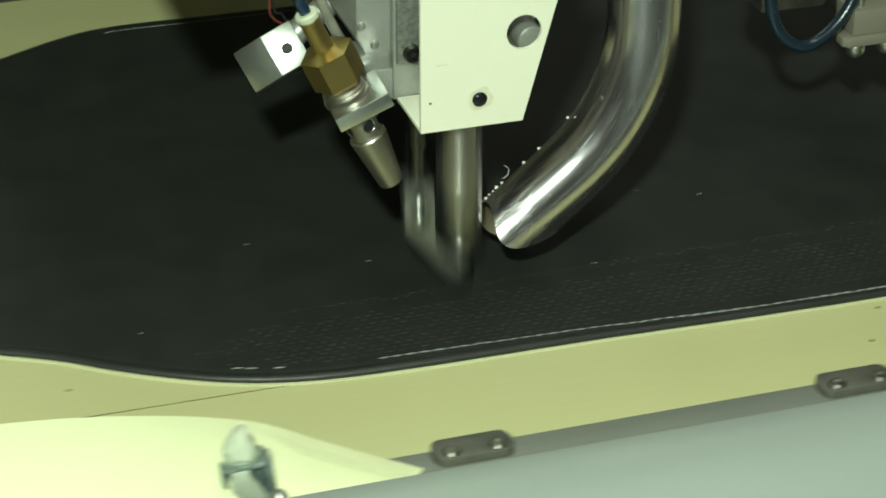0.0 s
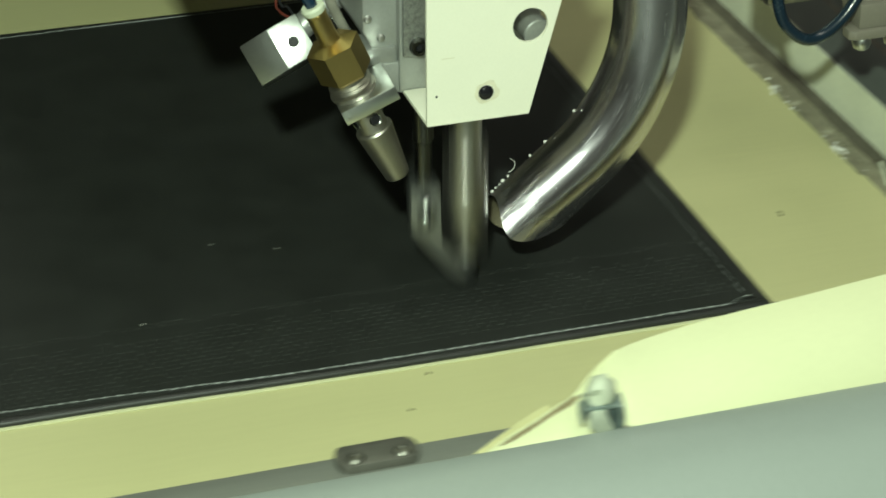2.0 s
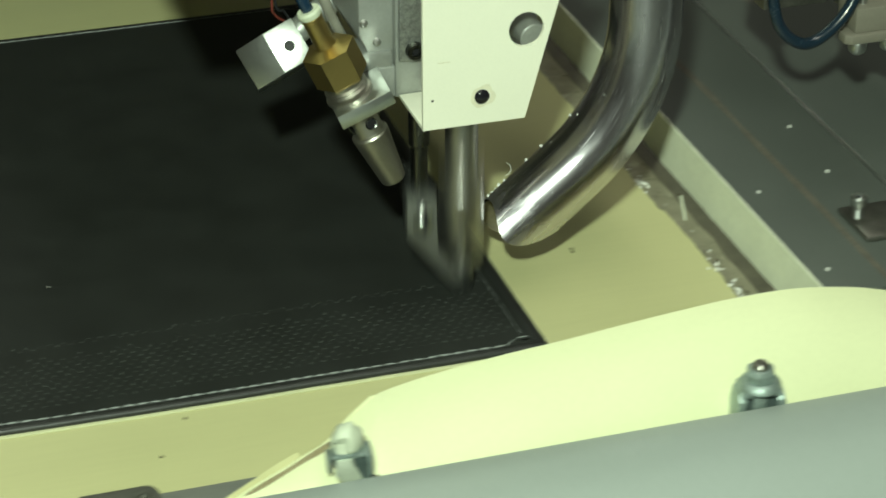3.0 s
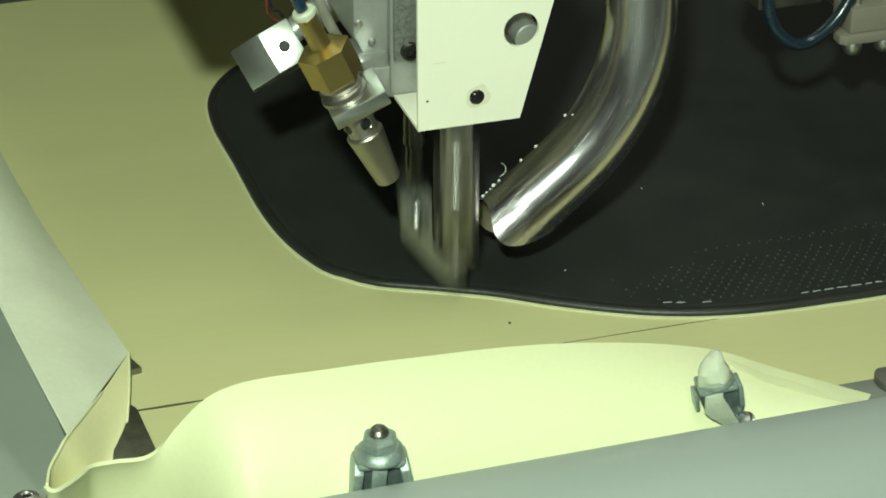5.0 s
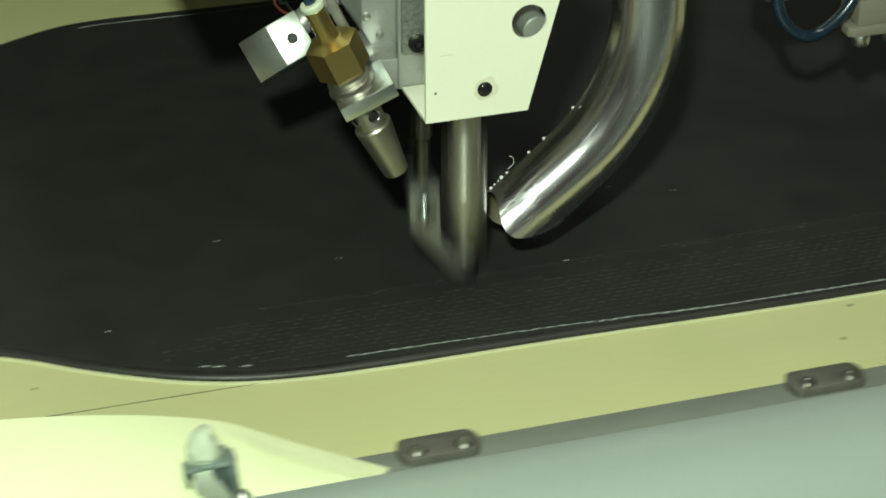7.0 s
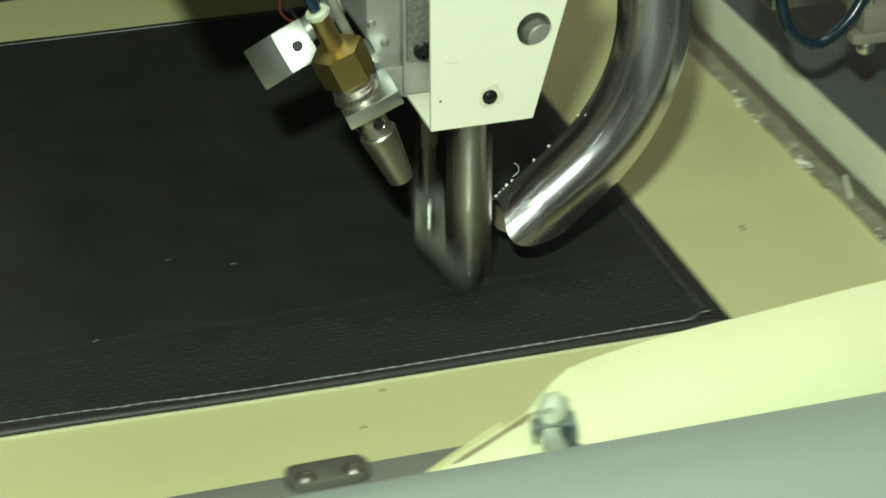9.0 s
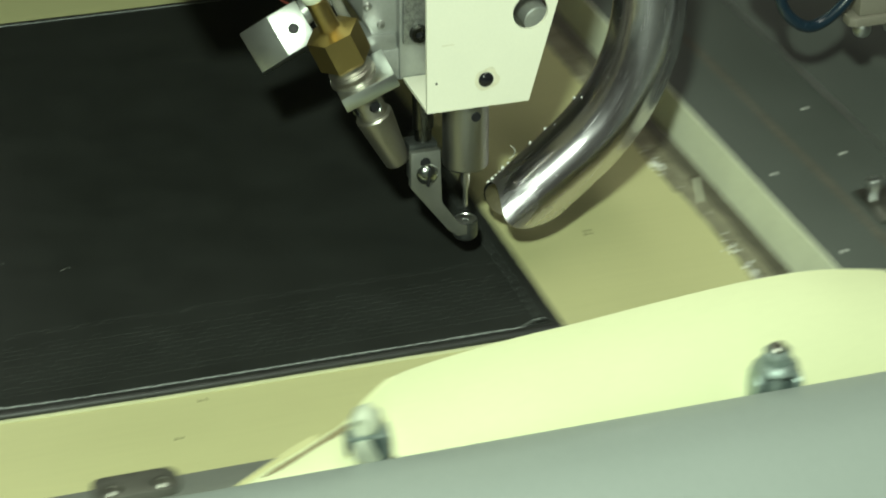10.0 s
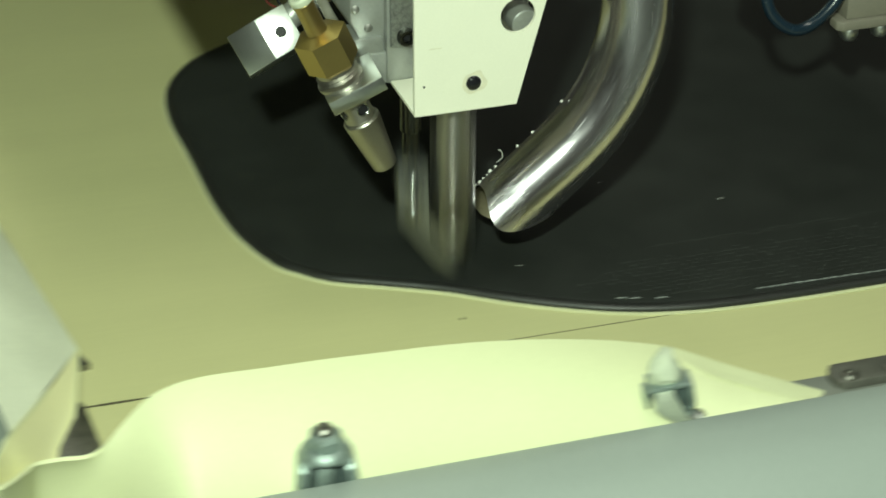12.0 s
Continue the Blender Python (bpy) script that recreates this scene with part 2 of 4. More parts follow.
def tube(path, r, seg=20, wall=0.0, m=None, open_ends=False):
    """A round bar along a path; with a wall it is hollow and open at its ends."""
    bm = bmesh.new()
    side = Vector((0, 1, 0))

    def rings(rad):
        out, s = [], side
        for i, p in enumerate(path):
            d = (path[min(i + 1, len(path) - 1)] - path[max(i - 1, 0)]).normalized()
            if i == 0 and abs(d.dot(s)) > 0.9:
                s = Vector((1, 0, 0))
            s = (s - d * s.dot(d)).normalized()
            up = d.cross(s)
            out.append([bm.verts.new(p + rad * (math.cos(a) * s + math.sin(a) * up)) for a in [2 * math.pi * k / seg for k in range(seg)]])
        return out

    outer = rings(r)
    inner = rings(r - wall) if wall else None
    for rs in ([outer, inner] if wall else [outer]):
        for a, b in zip(rs, rs[1:]):
            for k in range(seg):
                bm.faces.new((a[k], a[(k + 1) % seg], b[(k + 1) % seg], b[k]))
    for e in (0, -1):
        if wall:
            for k in range(seg):
                bm.faces.new((outer[e][k], outer[e][(k + 1) % seg], inner[e][(k + 1) % seg], inner[e][k]))
        elif not open_ends:
            bm.faces.new(outer[e])
    if m:
        bmesh.ops.transform(bm, matrix=m, verts=bm.verts)
    return bm


def prism(outline, z0, z1, m=None, bevel=0.0):
    """Extrude a flat outline (x, y) from z0 to z1."""
    bm = bmesh.new()
    low = [bm.verts.new((x, y, z0)) for x, y in outline]
    high = [bm.verts.new((x, y, z1)) for x, y in outline]
    bm.faces.new(low)
    bm.faces.new(high)
    n = len(outline)
    for k in range(n):
        bm.faces.new((low[k], low[(k + 1) % n], high[(k + 1) % n], high[k]))
    if bevel:
        bmesh.ops.bevel(bm, geom=list(bm.edges), offset=bevel, segments=2, affect="EDGES", profile=0.5)
    if m:
        bmesh.ops.transform(bm, matrix=m, verts=bm.verts)
    return bm


def ribbon(rows, thick):
    """A sheet through rows of points (each row across the sheet), with thickness on its under side."""
    bm = bmesh.new()
    rows = [[Vector(p) for p in row] for row in rows]
    nr, nc = len(rows), len(rows[0])
    last = Vector((0, 0, 1))
    normals = []
    for i in range(nr):
        line = []
        for k in range(nc):
            du = rows[min(i + 1, nr - 1)][k] - rows[max(i - 1, 0)][k]
            dv = rows[i][min(k + 1, nc - 1)] - rows[i][max(k - 1, 0)]
            n = du.cross(dv)
            n = n.normalized() if n.length > 1e-6 else last.copy()
            last = n if n.dot(last) >= 0 else -n
            line.append(last)
        normals.append(line)
    top = [[bm.verts.new(p) for p in row] for row in rows]
    low = [[bm.verts.new(p - n * thick) for p, n in zip(row, line)] for row, line in zip(rows, normals)]
    for g in (top, low):
        for a, b in zip(g, g[1:]):
            for k in range(nc - 1):
                bm.faces.new((a[k], a[k + 1], b[k + 1], b[k]))
    rim = [(i, 0) for i in range(nr)] + [(nr - 1, k) for k in range(1, nc)] + [(i, nc - 1) for i in range(nr - 2, -1, -1)] + [(0, k) for k in range(nc - 2, 0, -1)]
    for (a, b), (c, d) in zip(rim, rim[1:] + rim[:1]):
        bm.faces.new((top[a][b], top[c][d], low[c][d], low[a][b]))
    return bm


UPRIGHT = pose(0, 0, 0, 90)          # an (x, y) outline stands up as (x, z), its depth along -y


def facing(x, y, z, tilt=0):
    """Local z points to -y, towards the operator."""
    return pose(x, y, z, 90, 0, tilt)


def socket_screw(name, m, r, h, mat, parent, label=""):
    """A cap screw with a hexagon socket, its head along local z."""
    head = part(name, lathe([(r, 0), (r, h - 0.3 * r), (r * 0.86, h), (r * 0.5, h), (r * 0.45, h - 0.2 * r), (r * 0.45, h * 0.4)], 24, m), mat, parent, label)
    part("socket", rod(r * 0.43, h * 0.3, h * 0.45, 0.02, 6, m), BLACK, head)
    return head


# ---------------------------------------------------------------- hall and machine bed
def hall():
    for name, lo, hi, mat in (("floor", (-2500, -2500, -960), (2500, 2500, -860), CONCRETE), ("ceiling", (-2500, -2500, 2100), (2500, 2500, 2200), WALLPAINT),
                              ("wall_north", (-2500, 2500, -860), (2500, 2600, 2100), WALLPAINT), ("wall_south", (-2500, -2600, -860), (2500, -2500, 2100), WALLPAINT),
                              ("wall_east", (2500, -2500, -860), (2600, 2500, 2100), WALLPAINT), ("wall_west", (-2600, -2500, -860), (-2500, 2500, 2100), WALLPAINT)):
        ob = part(name, box(lo, hi), mat)
        tagged(ob, "plain painted factory hall surface" if mat is WALLPAINT else "bare grey concrete hall floor", name.split("_")[0], "", "structure")


def machine_bed():
    bed = thing("machine_bed", "grey steel machine bed under the sliding pallet", "machine bed")
    part("bed_top", box((-900, -560, -60), (950, 700, -22), 3), BEAM, bed)
    part("bed_skirt", box((-880, -540, -858), (930, 680, -60), 2), RAIL, bed)


def front_rail():
    """The long light grey cover in front of the pallet, with a rounded back edge."""
    rail = thing("front_rail", "long light grey painted cover rail with a rounded edge", "rail")
    prof = [(-150, -21.5), (-150, 8)]
    prof += [(-154 + 4 * math.cos(a), 8 + 4 * math.sin(a)) for a in [radians(15 * k) for k in range(1, 6)]]
    prof += [(-163, 11.8), (-172, 11.2), (-178, 9.9), (-186, 6.9), (-196, 1.3), (-208, -6.8), (-220, -15.4), (-227, -20.8), (-227, -21.5)]
    bm = bmesh.new()
    ends = [[bm.verts.new((x, y, z)) for y, z in prof] for x in (-850, -420, 0, 420, 900)]
    for a, b in zip(ends, ends[1:]):
        for k in range(len(prof)):
            bm.faces.new((a[k], a[(k + 1) % len(prof)], b[(k + 1) % len(prof)], b[k]))
    bm.faces.new(ends[0])
    bm.faces.new(ends[-1])
    part("rail_cover", bm, RAIL, rail, "", 30)
    for x in (-853, 900.2):
        part("end_cap", prism(prof, 0, 2.8, Matrix(((0, 0, 1, x), (1, 0, 0, 0), (0, 1, 0, 0), (0, 0, 0, 1)))), RAIL, rail)
    return rail


# ---------------------------------------------------------------- sliding pallet
def lump(profile, m, amount, freq, seed):
    bm = lathe(profile, 28, m)
    for v in bm.verts:
        v.co += Vector((1, 1, 0.7)) * (amount * noise.noise(v.co * freq + Vector((seed, 0, 0))))
    return bm


def zinc_bolt(x, y, pallet, high, size):
    """A clamp bolt: channel bracket with two splayed legs, domed washer, hexagon nut and stud end."""
    m = pose(x, y, high, 4, -2, -10) @ Matrix.Scale(size, 4)
    bolt = part("clamp_bolt", box((-8.6, -5.5, 9.2), (8.6, 7.5, 12.8), 1.6, m), ZINC, pallet, "zinc-plated clamp bolt with a hexagon nut")
    for side in (-1, 1):
        leg = m @ pose(side * 7.6, 0, 11.5, 0, -side * 9, 0)
        part("clamp_leg", prism([(-7.0, -26), (7, -26), (7, -3), (5, 0), (-3, 0), (-6.0, -3)], -1.7, 1.7, leg @ pose(0, 0, 0, 90, 0, 90), 0.6), ZINC, bolt)
    part("tongue", box((-4.6, -5.6, -14), (1.0, -3.4, 9.5), 0.7, m @ pose(0, 0, 0, 0, 7, 0)), ZINC, bolt)
    part("recess", prism([(-10.5, -14), (10.5, -14), (7.2, 9.6), (-7.2, 9.6)], 0.0, 2.0, m @ UPRIGHT, 0.1), SHADEZINC, bolt)
    part("washer", lathe([(8.6, 12.4), (8.9, 13.2), (8.5, 14.4), (7.4, 15.6), (6.4, 16.2)], 36, m), ZINC, bolt)
    part("nut", lathe([(5.6, 15.6), (6.4, 16.4), (6.4, 19.6), (5.4, 21.2), (3.8, 21.6)], 6, m, True, 0.3), ZINC, bolt, "", 25)
    part("bolt_end", lathe([(3.6, 21.2), (3.5, 22.6), (2.6, 23.8), (1.3, 24.2), (0.3, 24.0)], 24, m), DARKSTEEL, bolt)
    return bolt


def capped_bolt(x, y, pallet, high, lean, beside, size):
    """A leaning clamp bolt whose nut is covered by a milky lump; a small chrome screw sits beside its foot."""
    m = pose(x, y, high, 4, lean, -10) @ Matrix.Scale(size, 4)
    bolt = part("clamp_bolt", box((-7.2, -5.5, 15.2), (7.4, 6, 17.4), 0.9, m), ZINC, pallet, "leaning zinc clamp bolt under a milky plastic lump")
    part("recess", prism([(-7.4, 15.4), (8, 15.4), (8.4, 8), (7.5, -6), (3, -6), (0.8, 3), (-5.5, 7)], -4, 3.0, m @ UPRIGHT, 0.6), SHADEZINC, bolt)
    part("front_leg", prism([(-5.2, 15.6), (1.4, 15.6), (2.2, 9), (5.5, 2), (7.5, -5), (3, -5), (0.5, 2), (-4.0, 5), (-6.2, 8)], 3.6, 6.2, m @ UPRIGHT, 0.7), PALEZINC, bolt)
    part("ear", box((-9.0, -3, 7.4), (-7.2, 4, 15.0), 0.7, m), ZINC, bolt)
    part("ear", prism([(-5, 16), (5, 16), (5, 3), (-2, 3), (-5, 8)], 7.4, 9.2, m @ pose(0, 0, 0, 90, 0, 90), 0.5), ZINC, bolt)
    part("washer", lathe([(6.4, 17.2), (6.7, 17.7), (6.5, 18.4)], 32, m), ZINC, bolt)
    part("cap", lump([(5.0, 17.2), (5.9, 18.4), (6.1, 21.0), (5.7, 23.8), (4.8, 25.8), (3.9, 27.2), (3.0, 28.2), (1.8, 28.8), (0.3, 28.9)], m, 1.9, 0.24, x), CAP, bolt, "milky lump of plastic over the nut")
    at = pose(x + beside, y - 5.5, high + 1.2, 0, 70, -42)
    screw = part("side_screw", lathe([(1.8, -6), (1.8, -1), (3.0, -0.8), (3.3, 0.4), (3.0, 2.2), (2.2, 3.2), (1.5, 3.4), (1.3, 2.6)], 24, at), STEEL, pallet, "small round chrome screw")
    part("socket", rod(1.25, 2.0, 2.6, 0.05, 6, at), BLACK, screw)
    return bolt


def clip_plate(x, pallet):
    m = pose(x, -126.2, 0.8)
    outline = []
    for cx, a0 in ((-11, 90), (11, -90)):
        outline += [(cx + 5.6 * math.cos(radians(a0 + k * 22.5)) * 0.7, 6.6 * math.sin(radians(a0 + k * 22.5))) for k in range(9)]
    plate = part("clip_plate", prism(outline, -2, 1.4, m, 0.4), GUNMETAL, pallet, "small dark steel clip plate with two screws")
    for dx in (-8.5, 8.5):
        part("screw", lathe([(3.4, 1.2), (3.4, 1.7), (2.6, 2.6), (1.3, 2.8), (1.0, 2.2)], 20, m @ pose(dx, -2.6, 0)), DARKSTEEL, plate)


def front_band(top, foot, name_label, pallet, label):
    """A springy plastic sheet that stands up from the front bar and leans back."""
    rows = []
    pts = smooth_path(top, 6)
    for p in pts:
        row = []
        # past the last clamp the sheet is free of the bar and overhangs
        free = min(1, max(0, (-286 - p.x) / 38))
        free = free * free * (3 - 2 * free)
        fy = (1 - free) * min(foot[0], p.y - 2) + free * (p.y + 8)
        fz = (1 - free) * min(foot[1], p.z - 3) - free * 21
        for k in range(11):
            s = k / 10
            sy = 0.45 * s + 0.55 * (1 - math.cos(s * math.pi / 2))
            sz = 0.45 * s + 0.55 * math.sin(s * math.pi / 2)
            row.append((p.x, fy + (p.y - fy) * sy, fz + (p.z - fz) * sz))
        rows.append(row)
    return part(name_label, ribbon(rows, 1.5), SHEET, pallet, label, 60)


def template_pallet():
    pal = thing("template_pallet", "sliding cream plastic template pallet with grey beams and clamps", "pallet")
    # two cream boards that meet in a thin dark seam
    def split(x):
        return -62.9 - 0.012 * x

    part("back_board", prism([(-345, split(-345) + 0.12), (384, split(384) + 0.12), (384, 330), (-345, 330)], -10, -2), BOARD, pal, "large cream plastic board")
    part("front_board", prism([(-345, split(-345) - 0.12), (-345, -97), (-298, -97), (-292, -120.5), (384, -120.5), (384, split(384) - 0.12)], -10, -2.1), BOARD, pal, "narrow cream plastic board beside a thin seam")
    rows = []
    for i in range(146):
        x = -344 + i * 5.0
        w = 0.16 + 0.10 * noise.noise((x * 0.03, 2, 0)) + 0.75 * max(0, 1 - abs(x + 302) / 26) * (0.6 + 0.8 * abs(noise.noise((x * 0.2, 5, 0))))
        y = split(x) + 0.5 * noise.noise((x * 0.02, 7, 0))
        rows.append([(x, y - w, -1.98), (x, y, -1.90), (x, y + w, -1.95)])
    part("seam", ribbon(rows, 0.3), SEAM, pal, "thin dark dirty seam between the boards")
    part("front_bar", box((-291, -146, -21.5), (470, -120.8, -1.2), 0.6), BARGREY, pal, "grey aluminium front bar")
    for x in (-37, 110):
        clip_plate(x, pal)
    for x, high, size in ((-244.9, 6.4, 0.96), (337.0, 4.5, 0.86)):
        zinc_bolt(x, -142.5, pal, high, size)
    for x, y, high, lean, beside, size in ((-118.2, -135.5, 3.2, -9, 7.0, 0.95), (187.5, -140, 3.0, -3, 6.6, 0.84)):
        capped_bolt(x, y, pal, high, lean, beside, size)
    # springy cover sheets along the front
    left = [(-354.9, -130.5, 20.6), (-353.4, -133.4, 20.4), (-349.4, -129.6, 19), (-343.1, -120.5, 16), (-337.5, -111.5, 13), (-328.5, -108.3, 11.2), (-317, -108, 10.8), (-307, -108, 19), (-297, -108, 27.6), (-288, -108, 31.2), (-276, -108, 32.4), (-257, -108, 31.8),
            (-236, -108, 31.3), (-216, -108, 30.3), (-195, -108, 29.2), (-174, -108, 27.2), (-153, -108, 24), (-131, -108, 19.4), (-112, -109, 14.4),
            (-101.5, -112, 11.1), (-89.7, -116, 6.6), (-74.7, -123, 2.4), (-57.8, -130, -2.4), (-48, -135, -4.2)]
    right = [(140, -141, -2), (146.2, -138, 1.1), (156.8, -133, 3.1), (166.8, -129, 4.6), (176.4, -125, 6.4), (184.8, -121, 7.6), (190.9, -117, 10.7), (196.7, -113, 12.5), (204.2, -110, 16), (215.9, -108, 17.8), (234, -108, 20.7), (255, -108, 23.1),
             (276, -108, 24.8), (298, -108, 27.1), (319.5, -108, 29.1), (341, -108, 30.6), (364, -108, 30.6), (386, -108, 27.6), (402, -109, 24), (425, -112, 18), (455, -116, 12)]
    front_band(left, (-139.5, -1.0), "cover_sheet", pal, "pale cream springy plastic sheet standing along the front")
    front_band(right, (-139.5, -1.0), "cover_sheet", pal, "pale cream springy plastic sheet standing along the front")
    lip = [p for p in smooth_path(left, 6) if p.x > -124]
    rows = []
    for p in lip:
        w = min(1, (p.x + 124) / 28)
        rows.append([p + Vector((-3.0, -10.5, 0.3)) * (w * k / 4) + Vector((0, -0.2, 0.5 + 0.5 * math.sin(math.pi * k / 4))) for k in range(5)])
    part("sheet_lip", ribbon(rows, 0.15), SHEET, pal, "turned-over lip of the plastic sheet", 60)
    part("sheet_rim", tube([p + Vector((0, 0.2, 0.7)) for p in lip], 0.5, 8), SHEET, pal)
    # the other sheet's end: a bright rim, a turned-under edge browned for its shade below it and a loose flap behind
    part("sheet_rim", tube([p + Vector((0, 0, 0.3)) for p in smooth_path(right[1:9], 4)], 0.5, 8), SHEET, pal)
    upper = smooth_path([(150, -136, 1.7), (157, -133, 3.5), (167, -129, 5.0), (176.4, -125, 6.8), (184.8, -121, 8.0)], 4)
    lower = smooth_path([(154.8, -136.3, 1.4), (160.7, -134.5, 2.2), (169.4, -130.6, 3.9), (179.2, -126.6, 6.0), (186, -123, 7.0)], 4)
    part("sheet_edge", ribbon([[p.lerp(q, k / 4) + Vector((0, 0, 0.5 * math.sin(math.pi * k / 4))) for k in range(5)] for p, q in zip(upper, lower)], 0.4), EDGE, pal, "turned-under edge of the plastic sheet, browned for its shade", 60)
    upper = smooth_path([(142, -137, 1.6), (152, -132, 3.2), (158.2, -129, 4.2), (165.5, -126, 5.8), (173.5, -123, 7.2)], 4)
    lower = smooth_path([(146.2, -138, 1.0), (156, -133.4, 2.9), (160.5, -131.5, 3.6), (167.5, -128.7, 4.6), (174, -125.8, 6.0)], 4)
    part("sheet_flap", ribbon([[p.lerp(q, k / 3) for k in range(4)] for p, q in zip(upper, lower)], 0.4), BOARD, pal, "loose yellowish flap at the sheet's end", 60)
    # side beams
    rng_rust = random.Random(3)
    part("side_beam", prism([(-470, -148), (-356.4, -148), (-356.4, -131), (-353.6, -121), (-348.8, -111), (-343.2, -101), (-345.0, -60), (-350.4, 10), (-352.4, 107), (-355.2, 200), (-359, 330), (-470, 330)], -21.5, 19, None, 0.8), SAGE, pal, "grey painted side beam")
    part("side_beam", add_box(box((384.6, -96, -21.5), (446.6, 330, 18), 0.8), (447.6, -96, -21.5), (560, 330, 14), 0.8), BEAM, pal, "dark grey painted side beam with rust stains")
    # thin bright strip stands in for the highlight on the beam's edge
    part("edge_highlight", box((446.7, -96, 13.5), (447.5, 330, 18.6), 0.3), ALU, pal)
    rows = []
    for i in range(112):
        y = -95 + i * 3.8
        w = 1.5 + 0.9 * noise.noise((y * 0.03, 4, 0)) + rng_rust.uniform(-0.15, 0.15)
        rows.append([(412.6 - max(0.15, w) + 1.2 * noise.noise((y * 0.02, 1, 1)), y, 18.08), (412.6 + 1.2 * noise.noise((y * 0.02, 1, 1)), y, 18.16), (412.6 + max(0.15, w) + 1.2 * noise.noise((y * 0.02, 1, 1)), y, 18.08)])
    part("rust_streak", ribbon(rows, 0.1), RUST, pal, "thin rusty streak along the beam")
    # white facing between board and beam
    bar = [[(382.6 + 1.7 * k, y, -1.6 + 20.4 * k) for k in (0, 0.25, 0.5, 0.75, 1.0)] for y in range(-96, 331, 8)]
    part("facing_strip", ribbon(bar, 1.2), FACING, pal, "whitish facing strip beside the beam")
    # glue and dirt in the corner of board and facing, with a darker groove along the facing
    rng = random.Random(4)
    rows = []
    for i in range(150):
        y = -118 + i * 3.0
        left = 368.2 - 1.6 * noise.noise((i * 0.12, 1, 0)) - 0.5 * noise.noise((i * 0.5, 2, 0)) + rng.uniform(-0.2, 0.2) - (1.5 if y > 20 else 0)
        rows.append([(left + (378.6 - left) * s, y, -1.95 + (0.5 + 1.0 * abs(noise.noise((i * 0.2, s * 3, 3)))) * math.sin(math.pi * s)) for s in (0, 0.2, 0.4, 0.6, 0.8, 1)])
    part("glue_line", ribbon(rows, 0.4), DIRT, pal, "dirty strip of glue and dust")
    rows = []
    for i in range(150):
        y = -118 + i * 3.0
        left = 376.6 + 1.4 * noise.noise((i * 0.15, 6, 0))
        rows.append([(left + (382.6 - left) * s, y, -1.5 + 1.2 * s * s + 0.3 * noise.noise((i * 0.3, s * 4, 9))) for s in (0, 0.33, 0.66, 1)])
    part("groove", ribbon(rows, 0.3), GROOVE, pal, "dark dirty groove along the facing")
    part("loose_tape", ribbon([[(371.5 + k * 0.9, 8 + 3.2 * k, -0.6 + 0.5 * k), (372.2 + k * 0.9, 7.2 + 3.2 * k, -0.2 + 0.6 * k)] for k in range(6)], 0.2), FACING, pal, "torn end of pale tape")
    # film that covers the left beam and curls over at the corner
    inner = [(-331, 330, -1), (-327, 200, -1), (-321, 107, -0.5), (-314, 40, 0), (-307, -23, 1)]
    outer = [(-360, 330, 19.4), (-356, 200, 19.4), (-353, 107, 19.4), (-351.2, 10, 19.4), (-342.8, -102.4, 20.0)]
    a, b = smooth_path(inner, 8), smooth_path(outer, 8)
    rows = []
    for i, (p, q) in enumerate(zip(a, b)):
        puff = 4 * (1 - (i / (len(a) - 1)) ** 4)
        rows.append([p.lerp(q, s) + Vector((0, 0, math.sin(math.pi * s) * (puff + 1.1 * noise.noise((i * 0.5, s * 3, 8))))) for s in [k / 8 for k in range(9)]])
    part("cover_film", ribbon(rows, 0.4), FILM, pal, "whitish wrinkled film over the side beam", 60)
    brim = smooth_path([(-307, -23, 1), (-324.4, -63.4, 10.4), (-342.8, -102.4, 20.3), (-347.8, -111.9, 20.5), (-352.4, -121.2, 20.6), (-354.9, -130.5, 20.6)], 4)
    deep = smooth_path([(-325, -97, -3), (-330, -99, -3), (-335, -102.5, -2), (-340.5, -108, 0), (-346, -116, 4), (-352.0, -127, 10)], 4)
    rows = []
    for k, (start, end) in enumerate(zip(brim, deep)):
        s = k / (len(brim) - 1)
        mid = start.lerp(end, 0.5) + Vector((3, 1, 5)) * (1 - s) + Vector((-1.2, 0.6, -2.0)) * s
        rows.append([start.lerp(mid, t).lerp(mid.lerp(end, t), t) for t in [j / 8 for j in range(9)]])
    part("sheet_fold", ribbon(rows, 0.3), BOUNCESHEET, pal, "curled corner of the plastic sheet", 70)
    part("fold_rim", tube(brim[4:], 0.55, 10), SHEET, pal)
    part("fold_rim", tube([row for row in rows[0]], 0.4, 10), SHEET, pal)
    part("film_rim", tube(b, 0.5, 8), FILM, pal)
    part("joint_line", prism([(-371.0, -147.8), (-370.3, -147.8), (-400.4, 328), (-401.1, 328)], 19.0, 19.08), SEAM, pal, "dark joint line in the beam")
    # solid dark wedge in place of the shade in the film's notch
    part("torn_notch", prism([(-307.5, -24.5), (-304.6, -34), (-309.5, -35)], -2, 0.6), DARKSTEEL, pal, "dark wedge for the shaded gap at the torn film corner")
    part("corner_piece", prism([(-316, -54), (-312, -62), (-311, -100), (-329, -100), (-322, -74)], -2, 1.0, None, 0.4), DARKSTEEL, pal, "dark grey metal corner piece")
    screw = part("beam_screw", lathe([(7.2, 19), (7.2, 20), (5.6, 20.2), (5.4, 21.6), (4.2, 23.4), (2.0, 24.4), (1.6, 23.6)], 28, pose(-363, -140, 0)), STEEL, pal, "round chrome screw on a washer")
    part("socket", rod(1.5, 23.2, 23.8, 0.05, 6, pose(-363, -140, 0)), BLACK, screw)
    part("beam_clip", box((417, -64, 18.1), (446, -37, 20.6), 1.0), DARKSTEEL, pal, "dark glossy clamp plate on the beam")
